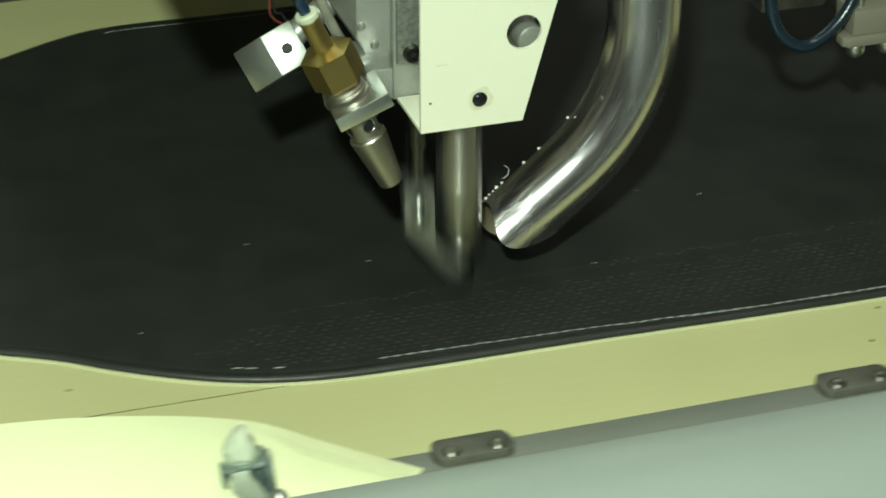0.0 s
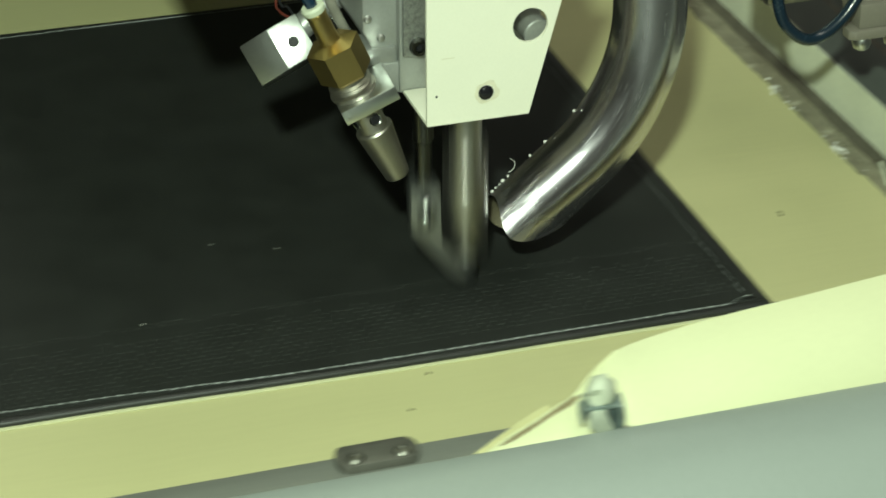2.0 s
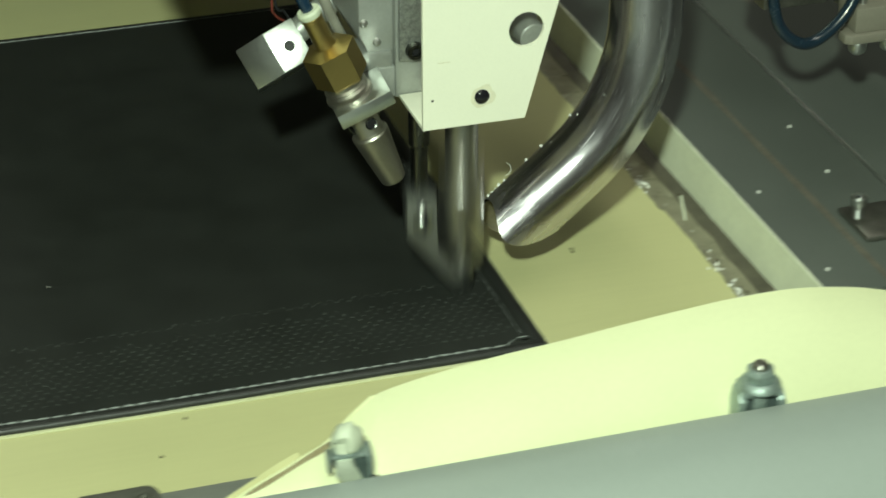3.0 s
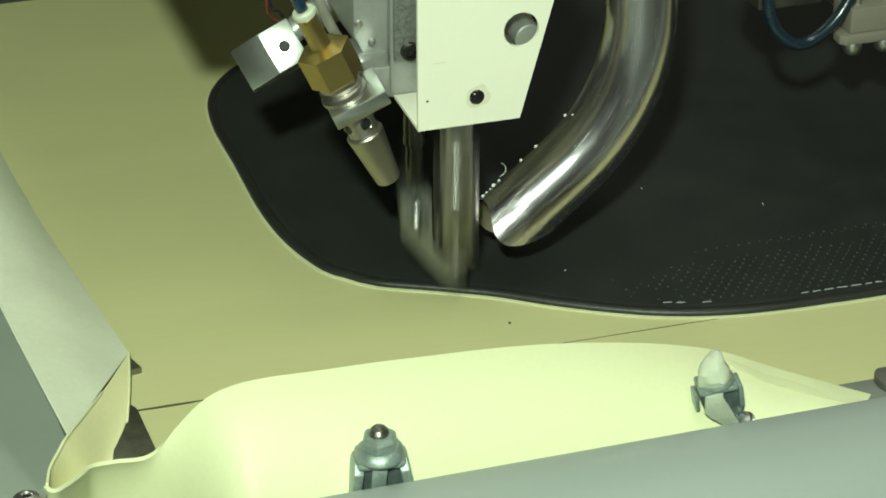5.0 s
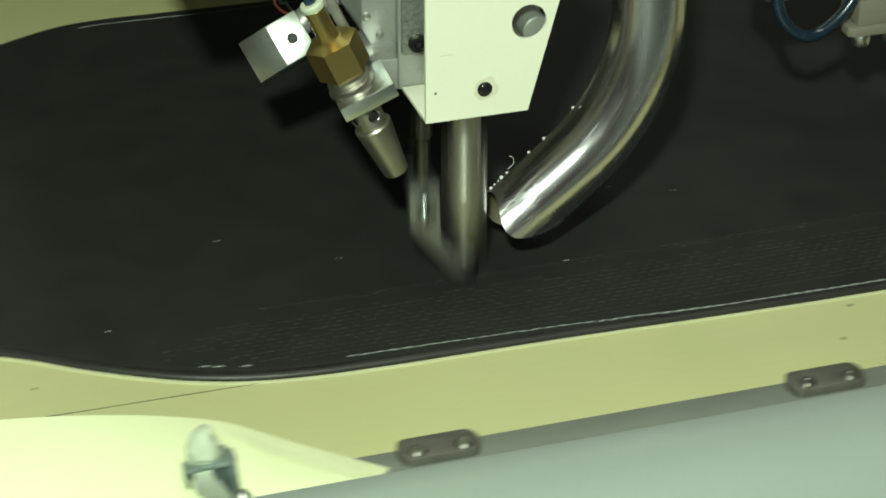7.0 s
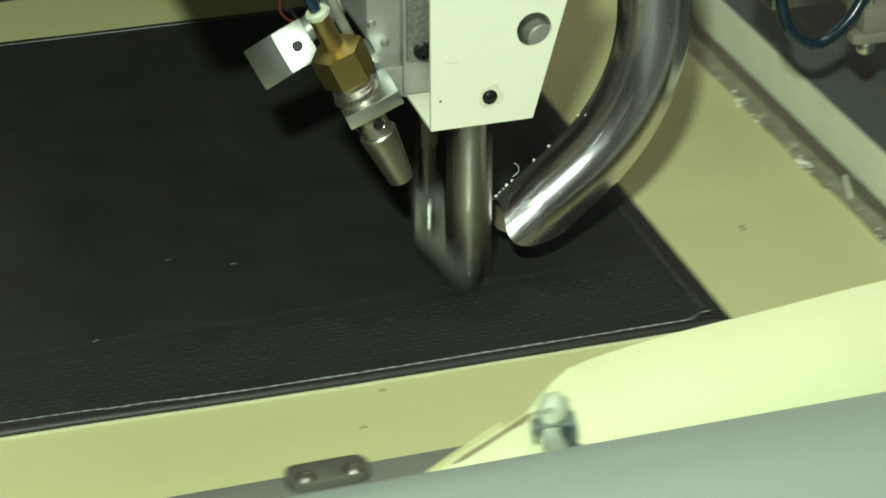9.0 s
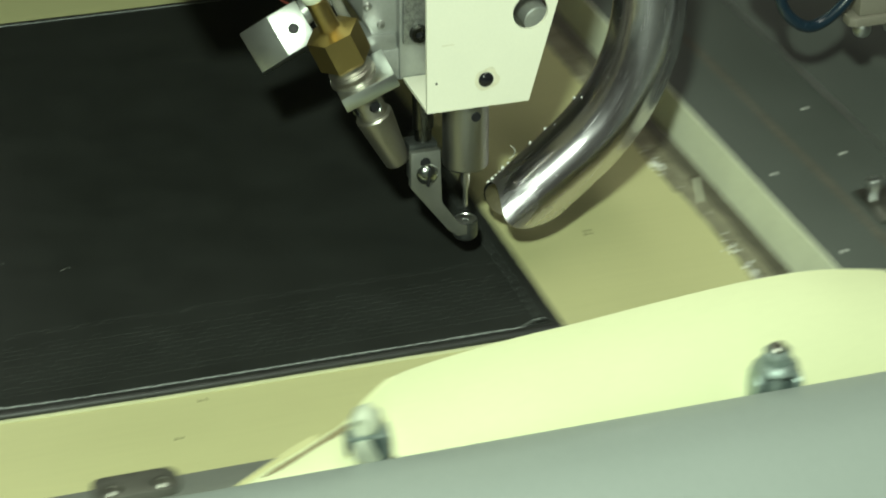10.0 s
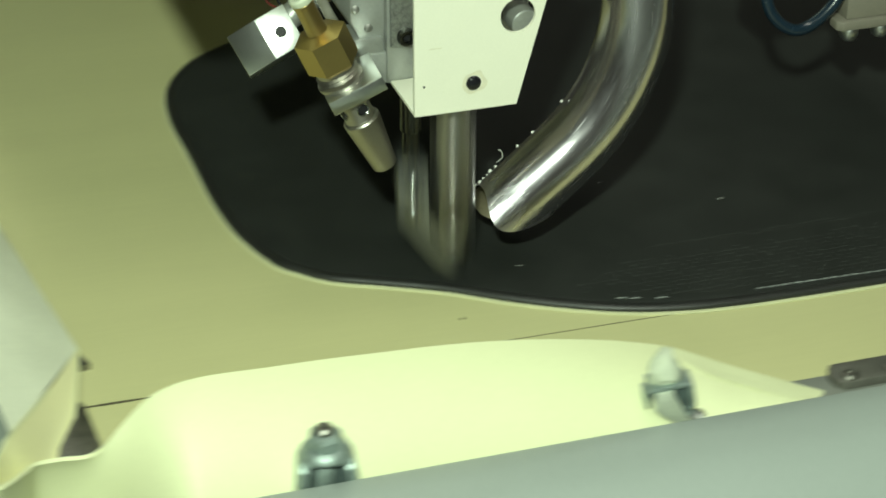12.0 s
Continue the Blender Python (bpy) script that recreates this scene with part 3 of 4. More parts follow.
    at = pose(420.6, -47.5, 18.1)
    ridges = [(2.6, 0), (2.6, 1.0)]
    for k in range(5):
        ridges += [(1.5, 1.4 + k * 1.2), (2.0, 2.0 + k * 1.2)]
    stud = part("beam_screw", lathe(ridges + [(2.0, 7.6), (2.9, 8.0), (3.2, 9.0), (3.2, 11.4), (2.7, 12.0), (1.8, 12.0), (1.6, 11.0)], 28, at), ALU, pal, "tall chrome screw with a hexagon socket")
    part("socket", rod(1.7, 10.8, 11.3, 0.05, 6, at), BLACK, stud)
    return pal


# ---------------------------------------------------------------- mat
MAT = [(-232, 123), (-232, 76), (-228.5, 44), (-221, 20), (-214, 11), (-204, 1), (-184, -9.5), (-164.5, -20), (-145.5, -33.5), (-126.5, -45.2), (-107, -54.8),
       (-86.5, -61), (-64, -64.5), (-24, -66), (36, -67), (110, -69.5), (200, -70.5), (284.6, -71), (284.8, 20), (284.8, 120), (284.5, 274), (215, 274), (89, 275), (-31, 278),
       (-84, 279), (-112, 272), (-148, 254), (-178, 237), (-200, 224), (-214, 212), (-227, 190), (-232, 161)]


def mat_outline():
    pts = [Vector((x, y, 0)) for x, y in MAT]
    sharp = {(284.6, -71), (284.5, 274)}
    n, out = len(pts), []
    for i in range(n):
        a, b, c, d = pts[i - 1], pts[i], pts[(i + 1) % n], pts[(i + 2) % n]
        a = 2 * b - c if MAT[i] in sharp else a
        d = 2 * c - b if MAT[(i + 1) % n] in sharp else d
        steps = max(2, int((c - b).length / 5))
        for k in range(steps):
            t = k / steps
            out.append(0.5 * (2 * b + (c - a) * t + (2 * a - 5 * b + 4 * c - d) * t * t + (3 * b - a - 3 * c + d) * t ** 3))
    return out


def inset(line, d):
    n, out = len(line), []
    for i in range(n):
        t = (line[(i + 1) % n] - line[i - 1]).normalized()
        t0, t1 = (line[i] - line[i - 1]).normalized(), (line[(i + 1) % n] - line[i]).normalized()
        k = max(0.5, math.cos(t0.angle(t1) / 2))
        out.append(line[i] + Vector((-t.y, t.x, 0)) * d / k)
    return out


def floor_mat():
    mat = thing("leather_mat", "black perforated leatherette mat with stitched edge lying on the pallet", "mat")
    line = mat_outline()

    def shell(steps, fill=True):
        bm = bmesh.new()
        loops = [[bm.verts.new(p + Vector((0, 0, z + 0.12 * noise.noise(p * 0.05)))) for p in inset(line, d)] for d, z in steps]
        for a, b in zip(loops, loops[1:]):
            for k in range(len(a)):
                bm.faces.new((a[k], a[(k + 1) % len(a)], b[(k + 1) % len(a)], b[k]))
        if fill:
            bm.faces.new(loops[0])
            bm.faces.new(loops[-1])
        return bm

    part("panel", shell([(3.0, -1.6), (3.0, 0.2), (5.2, 0.75), (6.5, 0.75)]), LEATHER, mat, "", 50)
    part("edge_binding", shell([(0.5, -1.7), (-0.1, -1.0), (0.3, 0.3), (1.4, 0.95), (3.6, 0.85), (4.6, 0.3)], False), PIPING, mat, "black rolled edge binding", 60)
    part("backing", shell([(-1.1, -1.95), (-1.1, -1.5), (1.2, -1.3)], False), BACKING, mat, "thin cream foam backing")
    # stitches that follow the edge: further in along the end, closer along the straight front
    def margin(p):
        if p.x > 270:
            return 8.0
        blend = min(1, max(0, (p.x + 20) / 110))
        return 7.2 - 3.0 * blend + 0.3 * noise.noise(p * 0.08)

    edge, rng, bm = mat_outline(), random.Random(7), bmesh.new()
    n = len(edge)
    seam = []
    for i in range(n):
        t = (edge[(i + 1) % n] - edge[i - 1]).normalized()
        seam.append(edge[i] + Vector((-t.y, t.x, 0)) * margin(edge[i]))
    for i in range(n):
        a, b = seam[i], seam[(i + 1) % n]
        front = a.y < 0 and -118 < a.x < 276
        end = a.x > 274 and -62 < a.y < 262
        back = a.y > 262 and a.x > -90
        if not (front or end or back):
            continue
        d = b - a
        count = max(1, round(d.length / 4.9)) if front else 1
        for k in range(count):
            p, q = a + d * (k / count), a + d * ((k + (0.9 if front else 1.0)) / count)
            if front and ((p.x < -62 and rng.random() < 0.5) or (-66 < p.x < -52)):
                continue
            e = (q - p).normalized()
            s = Vector((-e.y, e.x, 0)) * (0.17 if front else 0.08)
            wob = Vector((-e.y, e.x, 0)) * rng.uniform(-0.22, 0.22)
            p, q = p + wob + Vector((0, 0, 0.55)), q - wob + Vector((0, 0, 0.55))
            v = [bm.verts.new(c) for c in (p, p + e * 0.6 - s, q - e * 0.6 - s, q, q - e * 0.6 + s, p + e * 0.6 + s)]
            lift = Vector((0, 0, 0.6 if front else 0.5))
            top = [bm.verts.new(c) for c in (p + e * 0.9 + lift, q - e * 0.9 + lift)]
            for f in ((v[0], v[1], top[0]), (v[1], v[2], top[1], top[0]), (v[2], v[3], top[1]), (v[3], v[4], top[1]), (v[4], v[5], top[0], top[1]), (v[5], v[0], top[0])):
                bm.faces.new(f)
    tagged(part("stitching", bm, THREAD, mat, "grey edge stitching"), kind="stuff")
    # punched holes with pale raised fluff round them
    bm = bmesh.new()

    def edge_y(x):
        best = [a.y + (b.y - a.y) * (x - a.x) / (b.x - a.x) for a, b in zip(line, line[1:]) if a.y < 60 and a.x <= x < b.x]
        return min(best) if best else 99

    def dot(x, y, r):
        ring = [bm.verts.new((x + r * math.cos(a), y + r * math.sin(a), 0.8)) for a in [k * math.pi / 3 for k in range(6)]]
        tip = [bm.verts.new((x + 0.6 * r * math.cos(a), y + 0.6 * r * math.sin(a), 0.8 + 0.7 * r)) for a in [k * math.pi / 3 for k in range(6)]]
        for k in range(6):
            bm.faces.new((ring[k], ring[(k + 1) % 6], tip[(k + 1) % 6], tip[k]))
        bm.faces.new(tip)

    x = -128.0
    while x < 274:
        sure = min(1, (x + 128) / 45)
        for j in range(13):
            y, xx = -23.6 - j * 2.8, x + (j % 2) * 2.35 + rng.uniform(-0.25, 0.25)
            if y > edge_y(xx) + 9 and rng.random() < sure and rng.random() > (0.6 if j == 0 else 0.03):
                dot(xx, y + rng.uniform(-0.2, 0.2), rng.choice((0.34, 0.4, 0.48, 0.56)))
        for dy, dx in ((0, 0), (-2.1, 2.35)):
            if -14.4 + dy > edge_y(x + 6) + 5 and x > -80 + 30 * (dx > 0):
                dot(x + dx, -14.4 + dy + rng.uniform(-0.3, 0.3), rng.choice((0.3, 0.4, 0.55)))
        x += 4.7
    tagged(part("perforation", bm, HOLE, mat, "rows of small punched holes"), kind="stuff")
    return mat


# ---------------------------------------------------------------- punch head
NX, NY = -8.1, -22.6


def punch_head():
    head = thing("punch_head", "cream and grey punching machine head with needle and presser foot", "machine head")
    # arm above
    part("arm", box((-114, 0, 134), (42, 620, 320), 4), PAINT, head, "cream painted machine arm")
    part("column", box((-90, 520, -22), (60, 640, 140), 5), PAINT, head)
    part("head_body", add_box(prism([(-42.1, 150), (-42.1, 105.5), (-38.3, 98.2), (-32.5, 92.8), (28, 92.8), (28, 150)], -70, 4, UPRIGHT, 0.6), (-36.8, -6.5, 80.4), (-20, 14, 93.0), 0.5), GREYBLOCK, head, "grey machined head block")
    part("back_plate", box((-29.2, -8, 80.9), (22, -4.2, 150), 0.4), GREYBLOCK, head)
    strip = part("guide_strip", box((-28.2, -10.2, 96), (-13, -8, 150), 0.4), SPARKLE, head, "rough plated guide strip")
    socket_screw("strip_screw", facing(-22.6, -10.2, 100.1), 3.5, 2.6, SHANK, head, "dark steel socket screw")
    for x, z in ((-40.2, 110.5), (-35.2, 102.5)):
        part("body_screw", lathe([(1.6, 0), (1.6, 0.5), (1.1, 1.1), (0.2, 1.3)], 20, facing(x, -4, z)), STEEL, head)
    # folded sheet cover: outline with a round hole
    bm = bmesh.new()
    outline = [(-28.1, 80.6), (11.1, 80.5), (23.9, 127), (34.5, 166), (-28.1, 166)]
    hole = [(11.2 + 6.7 * math.cos(2 * math.pi * k / 32), 115.7 + 6.7 * math.sin(2 * math.pi * k / 32)) for k in range(32)]
    edges = []
    for loop in (outline, hole):
        vs = [bm.verts.new((x, -38.6, z)) for x, z in loop]
        edges += [bm.edges.new((vs[k], vs[(k + 1) % len(vs)])) for k in range(len(vs))]
    faces = [g for g in bmesh.ops.triangle_fill(bm, use_beauty=True, use_dissolve=False, edges=edges)["geom"] if isinstance(g, bmesh.types.BMFace)]
    for f in [f for f in bm.faces if (f.calc_center_median() - Vector((11.2, -38.6, 115.7))).length < 3]:
        bm.faces.remove(f)
    ext = bmesh.ops.extrude_face_region(bm, geom=list(bm.faces))["geom"]
    bmesh.ops.translate(bm, vec=(0, 1.6, 0), verts=[g for g in ext if isinstance(g, bmesh.types.BMVert)])
    add_box(bm, (-28.1, -37.2, 80.5), (10.8, -8.3, 82.0), 0.3)
    cover = part("cover", bm, PAINT, head, "cream painted folded sheet cover with a round hole")
    ring = [(k * math.pi / 20, 3.1, 4.5 + 1.3 * noise.noise((math.cos(k * math.pi / 20) * 1.3, math.sin(k * math.pi / 20) * 1.3, 4))) for k in range(40)]
    bm = bmesh.new()
    loops = [[bm.verts.new(facing(-5.4, -38.6, 91.3) @ Vector((r * math.cos(a), r * math.sin(a), h))) for a, *radii in ring for r in (radii[j],)] for j, h in ((0, 0.08), (1, 0.04))]
    for k in range(40):
        bm.faces.new((loops[0][k], loops[0][(k + 1) % 40], loops[1][(k + 1) % 40], loops[1][k]))
    part("grime_ring", bm, GRIME, cover)
    part("scuff", box((-22.5, -38.66, 106.6), (-17.8, -38.62, 107.0)), GRIME, cover)
    part("cover_screw", lathe([(2.9, 0), (2.9, 0.3), (2.3, 1.0), (1.2, 1.5), (0.2, 1.6)], 28, facing(-5.6, -38.55, 91.3)), GLOSSBLACK, head, "domed glossy black screw")
    part("paint_chip", rod(0.5, 0, 0.1, 0.03, 8, facing(-24.5, -38.6, 92.2)), BLACK, cover)
    # dark steel supplies the shade seen past the boss through the hole
    part("guide_block", box((5.3, -15.0, 104), (20.6, -9, 150), 1.6), DARKSTEEL, head)
    part("guide_boss", rod(5.5, -9.2, 9.0, 0.4, 32, facing(16.4, -24.2, 109.2)), GREYBLOCK, head)
    # needle bar, raised position
    bar = part("needle_bar", lathe([(3.2, 49.4), (8.0, 49.6), (8.7, 50.4), (8.7, 78), (8.2, 78.8), (6.2, 79), (6.2, 130)], 40, pose(NX, NY, 0)), BARSTEEL, head, "bright steel needle bar")
    # solid black disc painted in for the hole's shade
    part("set_screw_hole", rod(1.9, 0, 0.5, 0.1, 20, facing(NX + 1.2, NY - 8.5, 73.0, 8)), BLACK, bar)
    part("needle", lathe([(0.5, 31.2), (0.9, 32.0), (0.9, 39), (1.7, 42), (1.8, 50)], 20, pose(NX, NY, 0)), STEEL, bar, "punch needle")
    part("foot_guide", rod(4.0, 66, 80.4, 0.4, 24, pose(-23.8, -19.5, 0)), SHANK, head, "short steel guide bush")
    # presser foot, raised position
    foot = part("presser_foot", rod(3.3, 56.5, 80.0, 0.4, 24, pose(-23.8, -19.5, 0)), SHANK, head, "polished steel presser foot")
    blade = prism([(-31.0, 59.6), (-19.4, 59.6), (-19.4, 38.5), (-18.4, 36.4), (-12.8, 27.4), (-9.0, 26.0), (-9.0, 22.0), (-12.8, 22.0), (-16.4, 25.0), (-31.2, 45.2)], 0, 3.4, pose(0, -24.4, 0) @ UPRIGHT, 0.3)
    blade = part("foot_blade", blade, FOOTSTEEL, foot)
    part("foot_neck", add_box(box((-30.6, -24.2, 59.0), (-19.6, -16.0, 61.2), 0.4), (-30.2, -24.2, 46), (-19.8, -18.2, 59.1), 0.5), OILED, foot)
    at = facing(-24.9, -27.8, 50.6)
    sc = part("foot_screw", lathe([(4.2, 0), (4.2, 0.7), (3.6, 1.6), (2.2, 2.5), (0.9, 2.8), (0.2, 2.85)], 32, at), CHROMED, foot, "round slotted chrome screw")
    part("slot", box((-0.45, -3.9, 1.4), (0.45, 3.9, 2.95), 0.0, at @ pose(0, 0, 0, 0, 0, -6)), BLACK, sc)
    # another black disc for a hole's shade
    part("screw_hole", rod(2.0, 0, 0.5, 0.1, 20, facing(-25.5, -27.7, 55.3)), BLACK, foot)
    cup = part("foot_cup", lathe([(1.0, 17.8), (3.6, 18.2), (4.6, 19.4), (4.9, 21.5), (4.75, 25.6), (4.5, 26.3), (4.1, 26.3), (3.9, 25.6), (3.7, 25.2)], 36, pose(NX, NY, 0)), OILED, foot, "small round dark steel cup foot")
    part("cup_lining", lathe([(4.4, 26.32), (4.1, 26.42), (3.9, 26.1), (2.6, 25.8), (1.3, 25.7), (1.0, 24.6), (0.1, 24.6)], 32, pose(NX, NY, 0), False), ALU, cup, "bright dished rim of the cup")
    return bar, foot


def air_nozzle():
    """Pneumatic nozzle that leans towards the needle; local z runs up its axis from the tip."""
    noz = thing("air_nozzle", "brass and aluminium air nozzle with hose fitting beside the head", "nozzle")
    ax, az = Vector((0.9126, -0.0624, 0.4040)).normalized(), Vector((-0.4037, 0.0185, 0.9147)).normalized()
    m = Matrix.Translation((-34.1, -20.6, 53.7)) @ Matrix((ax, az.cross(ax), az)).transposed().to_4x4()
    cone = part("nozzle_cone", lathe([(3.2, 1.2), (3.6, 0.3), (4.4, 0), (4.8, 0.5), (7.1, 21.4), (7.1, 22.2), (6.6, 22.9), (5.9, 23.1), (5.7, 23.6), (5.7, 34)], 40, m), TURNED, noz, "tapered steel nozzle")
    for a in (-69, -159, 21):
        hole = m @ pose(0, 0, 27.9, 0, 0, a) @ pose(5.5, 0, 0, 0, 90, 0)
        part("hole_rim", lathe([(1.9, 0), (2.4, 0.35), (2.5, 0)], 20, hole, False), CHROMED, cone)
        # black disc inside the rim puts the hole's shade into colour
        part("hole", rod(1.95, 0, 0.3, 0.1, 16, hole), BLACK, cone)
    part("mounting_plate", box((-8.0, -11, 33.8), (13.7, 11, 39.6), 0.45, m), ALU, noz, "small aluminium mounting plate")
    part("thread", lathe([(8.6, 39.6), (8.9, 40.2), (8.9, 41.4), (7.4, 42.0), (8.2, 42.8), (7.4, 43.6), (8.2, 44.4), (7.4, 45.2), (7.4, 47.5)], 32, m), TURNED, noz)
    up = m @ pose(0.5, 0, 0)
    part("hex_fitting", lathe([(8.6, 46.6), (10.2, 48.0), (10.3, 60.7), (5.2, 62.0), (4.2, 62.6)], 6, up, True, 0.03), BRASS, noz, "brass hexagon fitting", 25)
    part("neck", lathe([(4.3, 61.0), (4.0, 62.6), (3.85, 65.0), (3.8, 74.0), (4.1, 74.3), (4.1, 75.2), (3.8, 75.6)], 36, up), BRASS, noz, "brass neck")
    part("release_ring", lathe([(3.0, 75.3), (4.2, 75.4), (4.5, 76.0), (4.5, 77.4), (4.0, 78.2), (2.6, 78.2)], 32, up), CAP, noz, "white release ring")
    top = up @ Vector((0, 0, 77))
    part("air_hose", tube(smooth_path([top, up @ Vector((0, 0, 84)), up @ Vector((0.5, 2, 96)), (-80, 20, 190)], 6), 2.3, 18), HOSE, noz, "blue air hose")
    # aluminium clamp collar behind, with a flat bright face
    n = Vector((-0.236, -0.842, 0.486)).normalized()
    a = Vector((0.3555, -0.5394, -0.7615))
    a = (a - n * a.dot(n)).normalized()
    u = a.cross(n)
    u = u if u.x > 0 else -u
    c = Matrix.Translation((-65.0, 22, 92.8)) @ Matrix((u, -n, -a)).transposed().to_4x4()
    collar = part("collar", prism([(9.0, 0), (-3.6, 0), (-15.6, 5.0), (-15.6, 19), (9.0, 19)], -8.6, 8.6, c, 0.4), ALU, noz, "bright aluminium clamp collar")
    socket_screw("collar_screw", c @ pose(3.0, 0.1, -0.4, 90), 2.2, 0.7, BLACK, noz)
    part("collar_arm", tube([Vector((-58, 40, 88)), Vector((-40, 44, 100)), Vector((-34, 46, 110))], 5, 16), GREYBLOCK, noz)
    part("plate_arm", box((-44, -6, 92), (-30, 10, 99), 0.6), GREYBLOCK, noz)
    part("clear_hose", tube(smooth_path([(-42, 10, 96), (-47.5, 4, 105.5), (-50.0, 4, 111), (-52.3, 4, 117), (-55, 8, 128), (-58, 20, 160)], 6), 2.0, 14), CLEARHOSE, noz, "cloudy thin hose")
    part("wire", tube(smooth_path([(-60, 31, 99), (-65.5, 29, 104), (-67.0, 27, 112), (-63, 30, 150)], 6), 0.5, 8), WIRE, noz, "thin dark red wire")
    part("wire", tube(smooth_path([(-58, 31, 98), (-62, 29, 105), (-66.0, 27, 111), (-68, 30, 150)], 6), 0.5, 8), BLACK, noz, "thin black wire")


def mouth_reach(a):
    """How far the pipe's worn, rounded mouth reaches beyond its last bend, by the angle round the pipe."""
    return 15.6 - 3.7 * math.cos(a) + 4.3 * math.sin(a) + 5.3 * math.cos(2 * a) + 3.25 * math.sin(2 * a) + 1.2 * math.cos(3 * a) + 0.1 * math.sin(3 * a)


def pipe_shell(path, way, r, wall, seg=64):
    """A hollow pipe along a path, straight on at its end to an uneven mouth; its map runs round and along it."""
    bm = bmesh.new()
    uv = bm.loops.layers.uv.new("round_and_along")
    way, last = way.normalized(), Vector((26.4, -15, 33.6))
    start = (path[-1] - last).dot(way)
    shells = []
    for rad in (r, r - wall):
        rings = []
        for i, p in enumerate(path):
            d = (path[i + 1] - path[i]).normalized() if i < len(path) - 1 else way
            side = (Vector((0, -1, 0)) - d * -d.y).normalized()
            up = d.cross(side)
            rings.append([bm.verts.new(p + rad * (math.cos(a) * side + math.sin(a) * up)) for a in [2 * math.pi * k / seg for k in range(seg)]])
        side = Vector((0, -1, 0))
        up = way.cross(side)
        for j in range(1, 9):
            ring = []
            for k in range(seg):
                a = 2 * math.pi * k / seg
                reach = start + (mouth_reach(a) - start) * j / 8
                ring.append(bm.verts.new(last + way * reach + rad * (math.cos(a) * side + math.sin(a) * up)))
            rings.append(ring)
        shells.append(rings)
    for side, rings in enumerate(shells):
        for i, (a, b) in enumerate(zip(rings, rings[1:])):
            for k in range(seg):
                f = bm.faces.new((a[k], a[(k + 1) % seg], b[(k + 1) % seg], b[k]))
                for loop, (u, v) in zip(f.loops, ((k, i), (k + 1, i), (k + 1, i + 1), (k, i + 1))):
                    loop[uv].uv = (u / seg, MOUTH_V - (len(rings) - 1 - v) / 40)
                f.material_index = side
    for e in (0, -1):
        for k in range(seg):
            bm.faces.new((shells[0][e][k], shells[0][e][(k + 1) % seg], shells[1][e][(k + 1) % seg], shells[1][e][k]))
    return bm


def suction_pipe():
    pipe = thing("suction_pipe", "bent chrome suction pipe with white chips at its mouth", "pipe")
    # from the bracket down, round one even bend, then straight to the mouth
    pts = smooth_path([(56, 62, 186), (62, 38, 182), (66.4, 6, 166), (67.6, -12, 144), (67.6, -15, 126), (67.6, -15, 116)], 6)
    pts += [Vector((-12.4 + 80 * math.cos(a), -15, 105.6 + 80 * math.sin(a))) for a in [radians(-49.7 * k / 24) for k in range(25)]]
    way = Vector((-0.762, 0, -0.647))
    pts += [Vector((39.3, -15, 44.5)) + way * k for k in (5, 10, 15)]
    shell = len(pts)
    pts += [Vector((26.4, -15, 33.6)) + way * k for k in (4, 8, 12, 16, 20, 24, 28)]
    part("tube", pipe_shell(pts[:shell], way, 14.1, 1.1), PIPECHROME, pipe, "", 45).data.materials.append(PIPEIN)
    rng = random.Random(11)
    bm = bmesh.new()
    eye = Vector((-0.27, -0.84, 0.47))
    # chips along the upper side near the mouth: x of the pipe's axis, turn to the front
    for x, turn in ((14, 0.02), (15.5, 0.1), (17, 0.0), (18.5, 0.08), (20, -0.02), (22, 0.03), (31, 0.02), (37, 0.03), (50, 0.1), (40, 0.45), (52, 0.55), (60, 1.0), (46, 1.3)):
        i = min(range(len(pts) - 1), key=lambda k: abs(pts[k].x - x) + (50 if pts[k].z > 90 else 0))
        d = (pts[i + 1] - pts[i]).normalized()
        up = d.cross(eye).normalized()
        up = up if up.z > 0 else -up
        front = up.cross(d).normalized()
        front = front if front.dot(eye) > 0 else -front
        p = pts[i] + 14.2 * (up * math.cos(turn) + front * math.sin(turn)) + d * ((pts[i].x - x) / max(0.3, abs(d.x)))
        made = bmesh.ops.create_icosphere(bm, subdivisions=1, radius=rng.uniform(0.5, 0.85) * (0.35 if turn > 0.2 else 1), matrix=Matrix.Translation(p))["verts"]
        for v in made:
            v.co += Vector([rng.uniform(-0.2, 0.2) for _ in range(3)])
    tagged(part("chips", bm, CHIPS, pipe, "white punched chips clinging to the pipe"), kind="stuff")
    part("curl", tube(smooth_path([(10.8, -18, 46.4), (13.0, -18, 48.0), (13.0, -18, 50.6), (11.4, -18, 52.0)], 4), 0.10, 6), CHIPS, pipe, "curled white thread")
    part("bracket", box((40, 50, 168), (76, 64, 204), 2), GREYBLOCK, pipe)


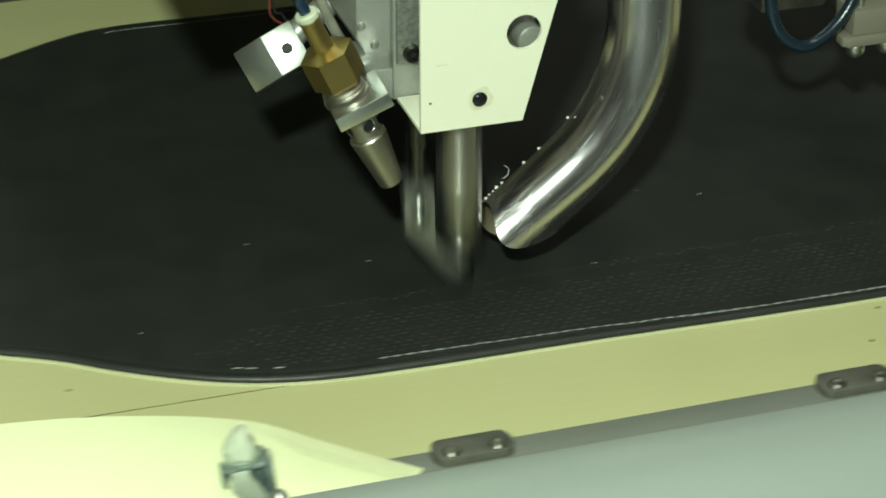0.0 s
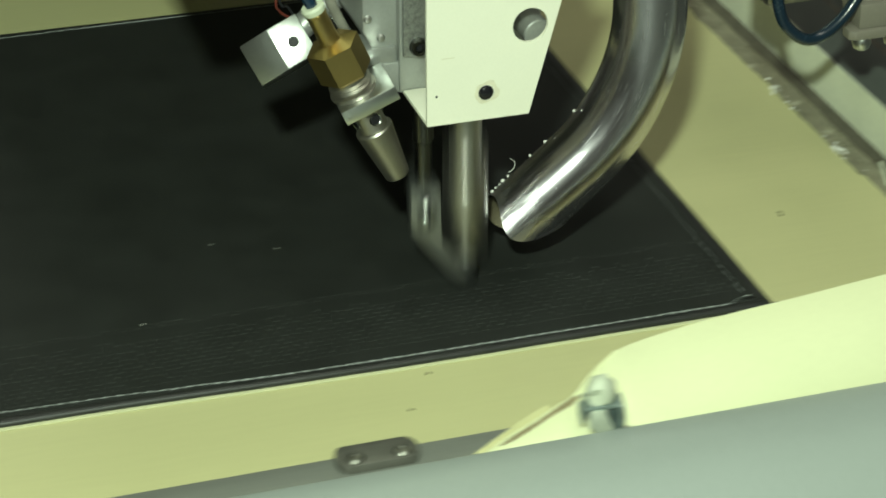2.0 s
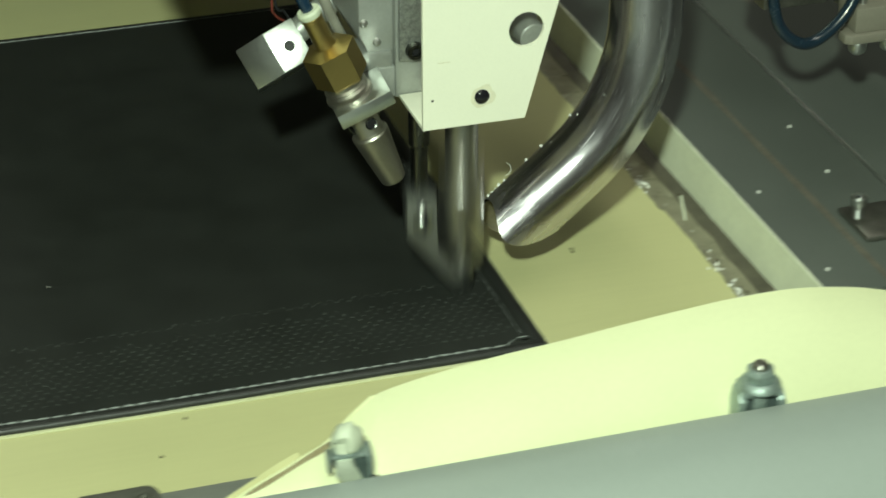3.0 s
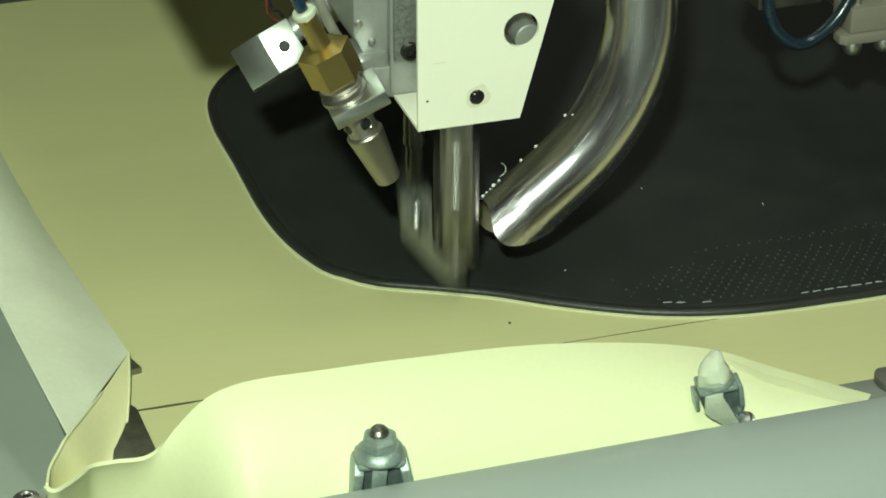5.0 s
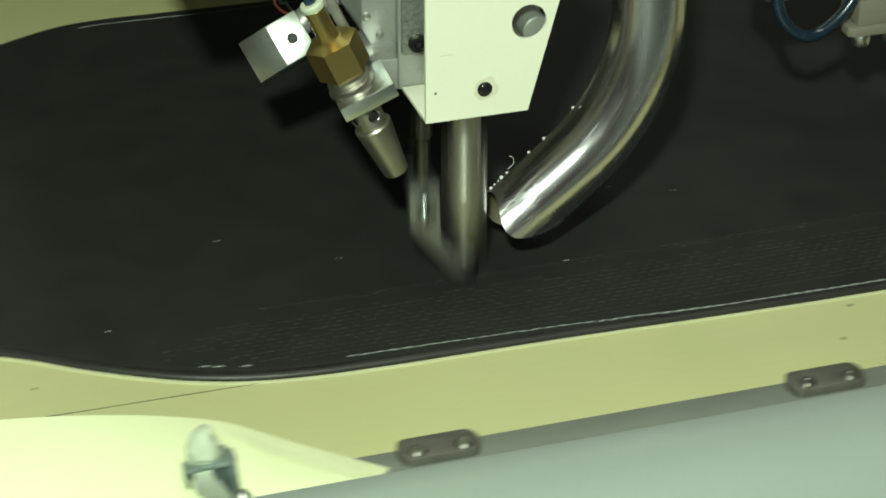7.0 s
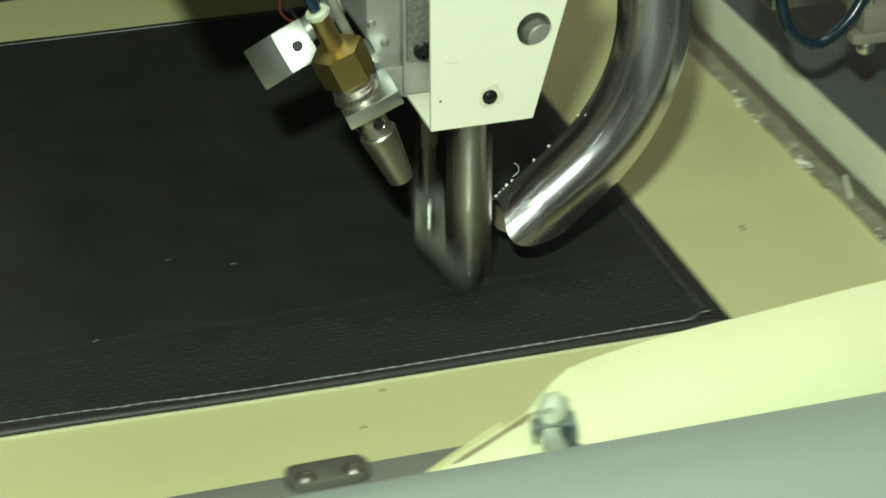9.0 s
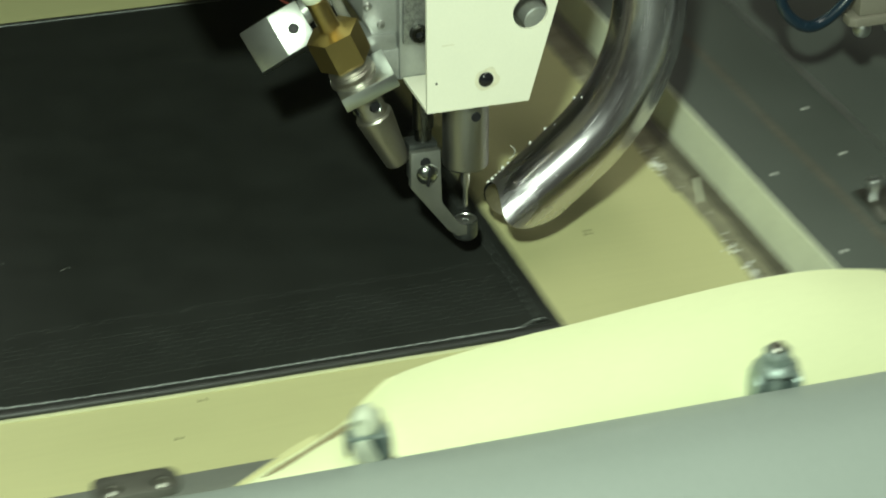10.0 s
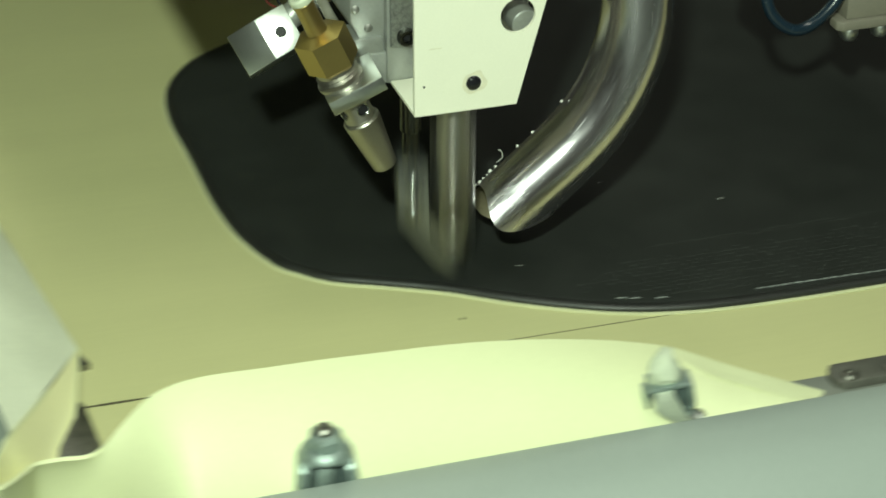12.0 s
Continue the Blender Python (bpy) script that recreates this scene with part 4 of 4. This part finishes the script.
def sensor():
    s = thing("sensor_unit", "small grey sensor bracket with round screws beside the pipe", "sensor")
    s.location = (-7.2 * MM, -14.7 * MM, 9.0 * MM)
    part("bracket_plate", prism([(180, 33), (177.5, 35), (177.5, 41), (180, 44), (230, 44), (230, 33)], 54.6, 58.6, None, 0.6), OLIVE, s)
    part("housing", box((182, 35, 58.6), (230, 52, 69.4), 0.8), OLIVE, s)
    for x in (184.5, 198.5, 212.5):
        part("screw", lathe([(3.6, 0), (3.9, -0.8), (3.9, -3.0), (3.4, -4.6), (2.2, -5.6), (0.3, -6.0)], 24, pose(x, 37, 54.6)), ALU, s, "round chrome screw")
        part("stud", rod(1.8, 69, 80, 0.3, 16, pose(x + 3, 41, 0)), STEEL, s)
    part("sensor_body", box((152, 60, 62), (182, 84, 140), 2, pose(0, 0, 0)), DARKSTEEL, s, "dark sensor body")
    part("stem", box((186, 58, 60), (225, 90, 140), 2), DARKSTEEL, s)
    part("sensor_arm", box((60, 62, 138), (225, 92, 150), 2), GREYBLOCK, s)
    part("air_hose", tube(smooth_path([(143, 44, 150), (144.5, 40, 100), (145.2, 38, 80), (149.0, 36, 65), (160, 35, 57.2), (173, 36, 63.0), (183, 38, 76), (190, 42, 100), (192, 60, 139)], 8), 2.5, 18), SHADEDHOSE, s, "blue air hose in a loop, darkened for shade")


def waste():
    """Loose punched chips in the corner of the board."""
    rng = random.Random(21)
    bm = bmesh.new()
    for _ in range(70):
        y = rng.choice((rng.uniform(-110, 120), rng.gauss(-50, 4), rng.gauss(-30, 2.5), rng.gauss(48, 3.5), rng.gauss(110, 5)))
        made = bmesh.ops.create_icosphere(bm, subdivisions=1, radius=rng.uniform(0.3, 0.85), matrix=Matrix.Translation((rng.gauss(369.3, 1.3) - (1.8 if y > 20 else 0), y, -0.9)))["verts"]
        for v in made:
            v.co += Vector([rng.uniform(-0.2, 0.2) for _ in range(3)])
    for p in ((394.5, -11.9, 18.5), (428.8, -3.4, 18.5), (393.1, -78.8, 18.5), (432, 40, 18.5)):
        bmesh.ops.create_icosphere(bm, subdivisions=1, radius=0.85, matrix=Matrix.Translation(p))
    for p in ((-33.6, 14.9, 1.1), (114, 29, 1.1), (-76, 43.4, 1.1), (90, 40, 1.1), (51, -14, 1.1), (-131, -13.5, 1.1)):
        bmesh.ops.create_icosphere(bm, subdivisions=1, radius=0.32, matrix=Matrix.Translation(p))
    ob = part("punch_waste", bm, CHIPS)
    tagged(ob, "loose pale punched chips lying on the pallet", "debris", "", "stuff")
    bm = bmesh.new()
    for p in ((131, -98, -1.9), (-163.7, -41, -1.9), (144.4, -76, -1.9), (319.5, -1.3, -1.9), (319.8, 1.2, -1.9), (-296, -72, -1.9), (369, -46, -0.8), (370.5, -53, -0.6), (371.5, -55, -0.6), (370.5, -51, -0.4), (369.5, -29, -0.8), (371, -27, -0.8), (378, 30, -0.4)):
        bmesh.ops.create_icosphere(bm, subdivisions=1, radius=0.7, matrix=Matrix.Translation(p))
    part("dark_crumbs", bm, SEAM, ob, "dark crumbs")["kind"] = "stuff"
    return ob


hall()
machine_bed()
rail = front_rail()
pallet = template_pallet()
mat = floor_mat()
needle_bar, presser_foot = punch_head()
air_nozzle()
suction_pipe()
sensor()
chips = waste()


def motions():
    # way of the pallet: seconds, millimetres right and back
    way = [(0, 0, 0), (0.5, -44.6, .5), (1, -89.1, .5), (1.5, -133.3, 1.5), (2, -183.3, 2.5), (2.5, -228.3, 2.4), (2.7, -246.5, 2.2), (3.0, -273, 1.8), (3.1, -277, 1.5),
           (3.25, -268, 1.5), (3.5, -210, 0.5), (3.75, -128, -1), (4.0, -40, -2.5), (4.25, 51, -4), (4.5, 128.2, -4.6), (4.7, 171, -4.8), (4.8, 176, -4.8), (4.9, 175.5, -4.8), (4.967, 169.7, -4.8), (5.033, 169.3, -4.8), (5.1, 164.4, -4.8), (5.2, 153.6, -4.7), (5.3, 145.5, -4.6),
           (5.5, 125.6, -4.3), (6, 79.1, -3.6), (6.5, 29.8, -2.1), (6.7, 12, -1.8), (7.5, -60.5, -1.2), (8.3, -134, -0.6), (8.5, -152.5, -.5), (9, -203.1, -.2), (9.5, -247.8, 1.2), (9.8, -275, 1),
           (9.87, -277, 1), (10, -268.4, 1), (10.25, -208, 0), (10.5, -129, -1), (10.75, -40, -3), (11, 50.6, -5.4), (11.25, 129, -7), (11.45, 173, -7.9), (11.55, 176.6, -7.9), (11.68, 176, -7.9), (12, 151.3, -6.8)]
    for ob in (pallet, mat, chips):
        walk(ob, [(t, pose(x * MM, y * MM, 0)) for t, x, y in way])

    # the cover rail goes with the cross slide
    walk(rail, [(t, pose(0, y * MM, 0)) for t, x, y in way])

    # needle bar and foot punch quickly while the pallet creeps, and stay raised while it returns
    def beat(ob, high, low):
        rows = []
        for f in range(0, 361):
            t = f / 30
            if 3.0 < t < 4.88 or 9.88 < t < 11.68:
                z = 0
            else:
                k = f % 15
                z = low if (k % 2 == 0) == (k < 8) else high
            if f in (0, 360):
                z = low + 0.4 * (high - low)
            elif f in (1, 2):
                z = low if f == 1 else high
            rows.append((t, pose(0, 0, z * MM)))
        walk(ob, rows)

    beat(needle_bar, 20.0, -37.0)
    beat(presser_foot, 5.0, -17.2)


motions()
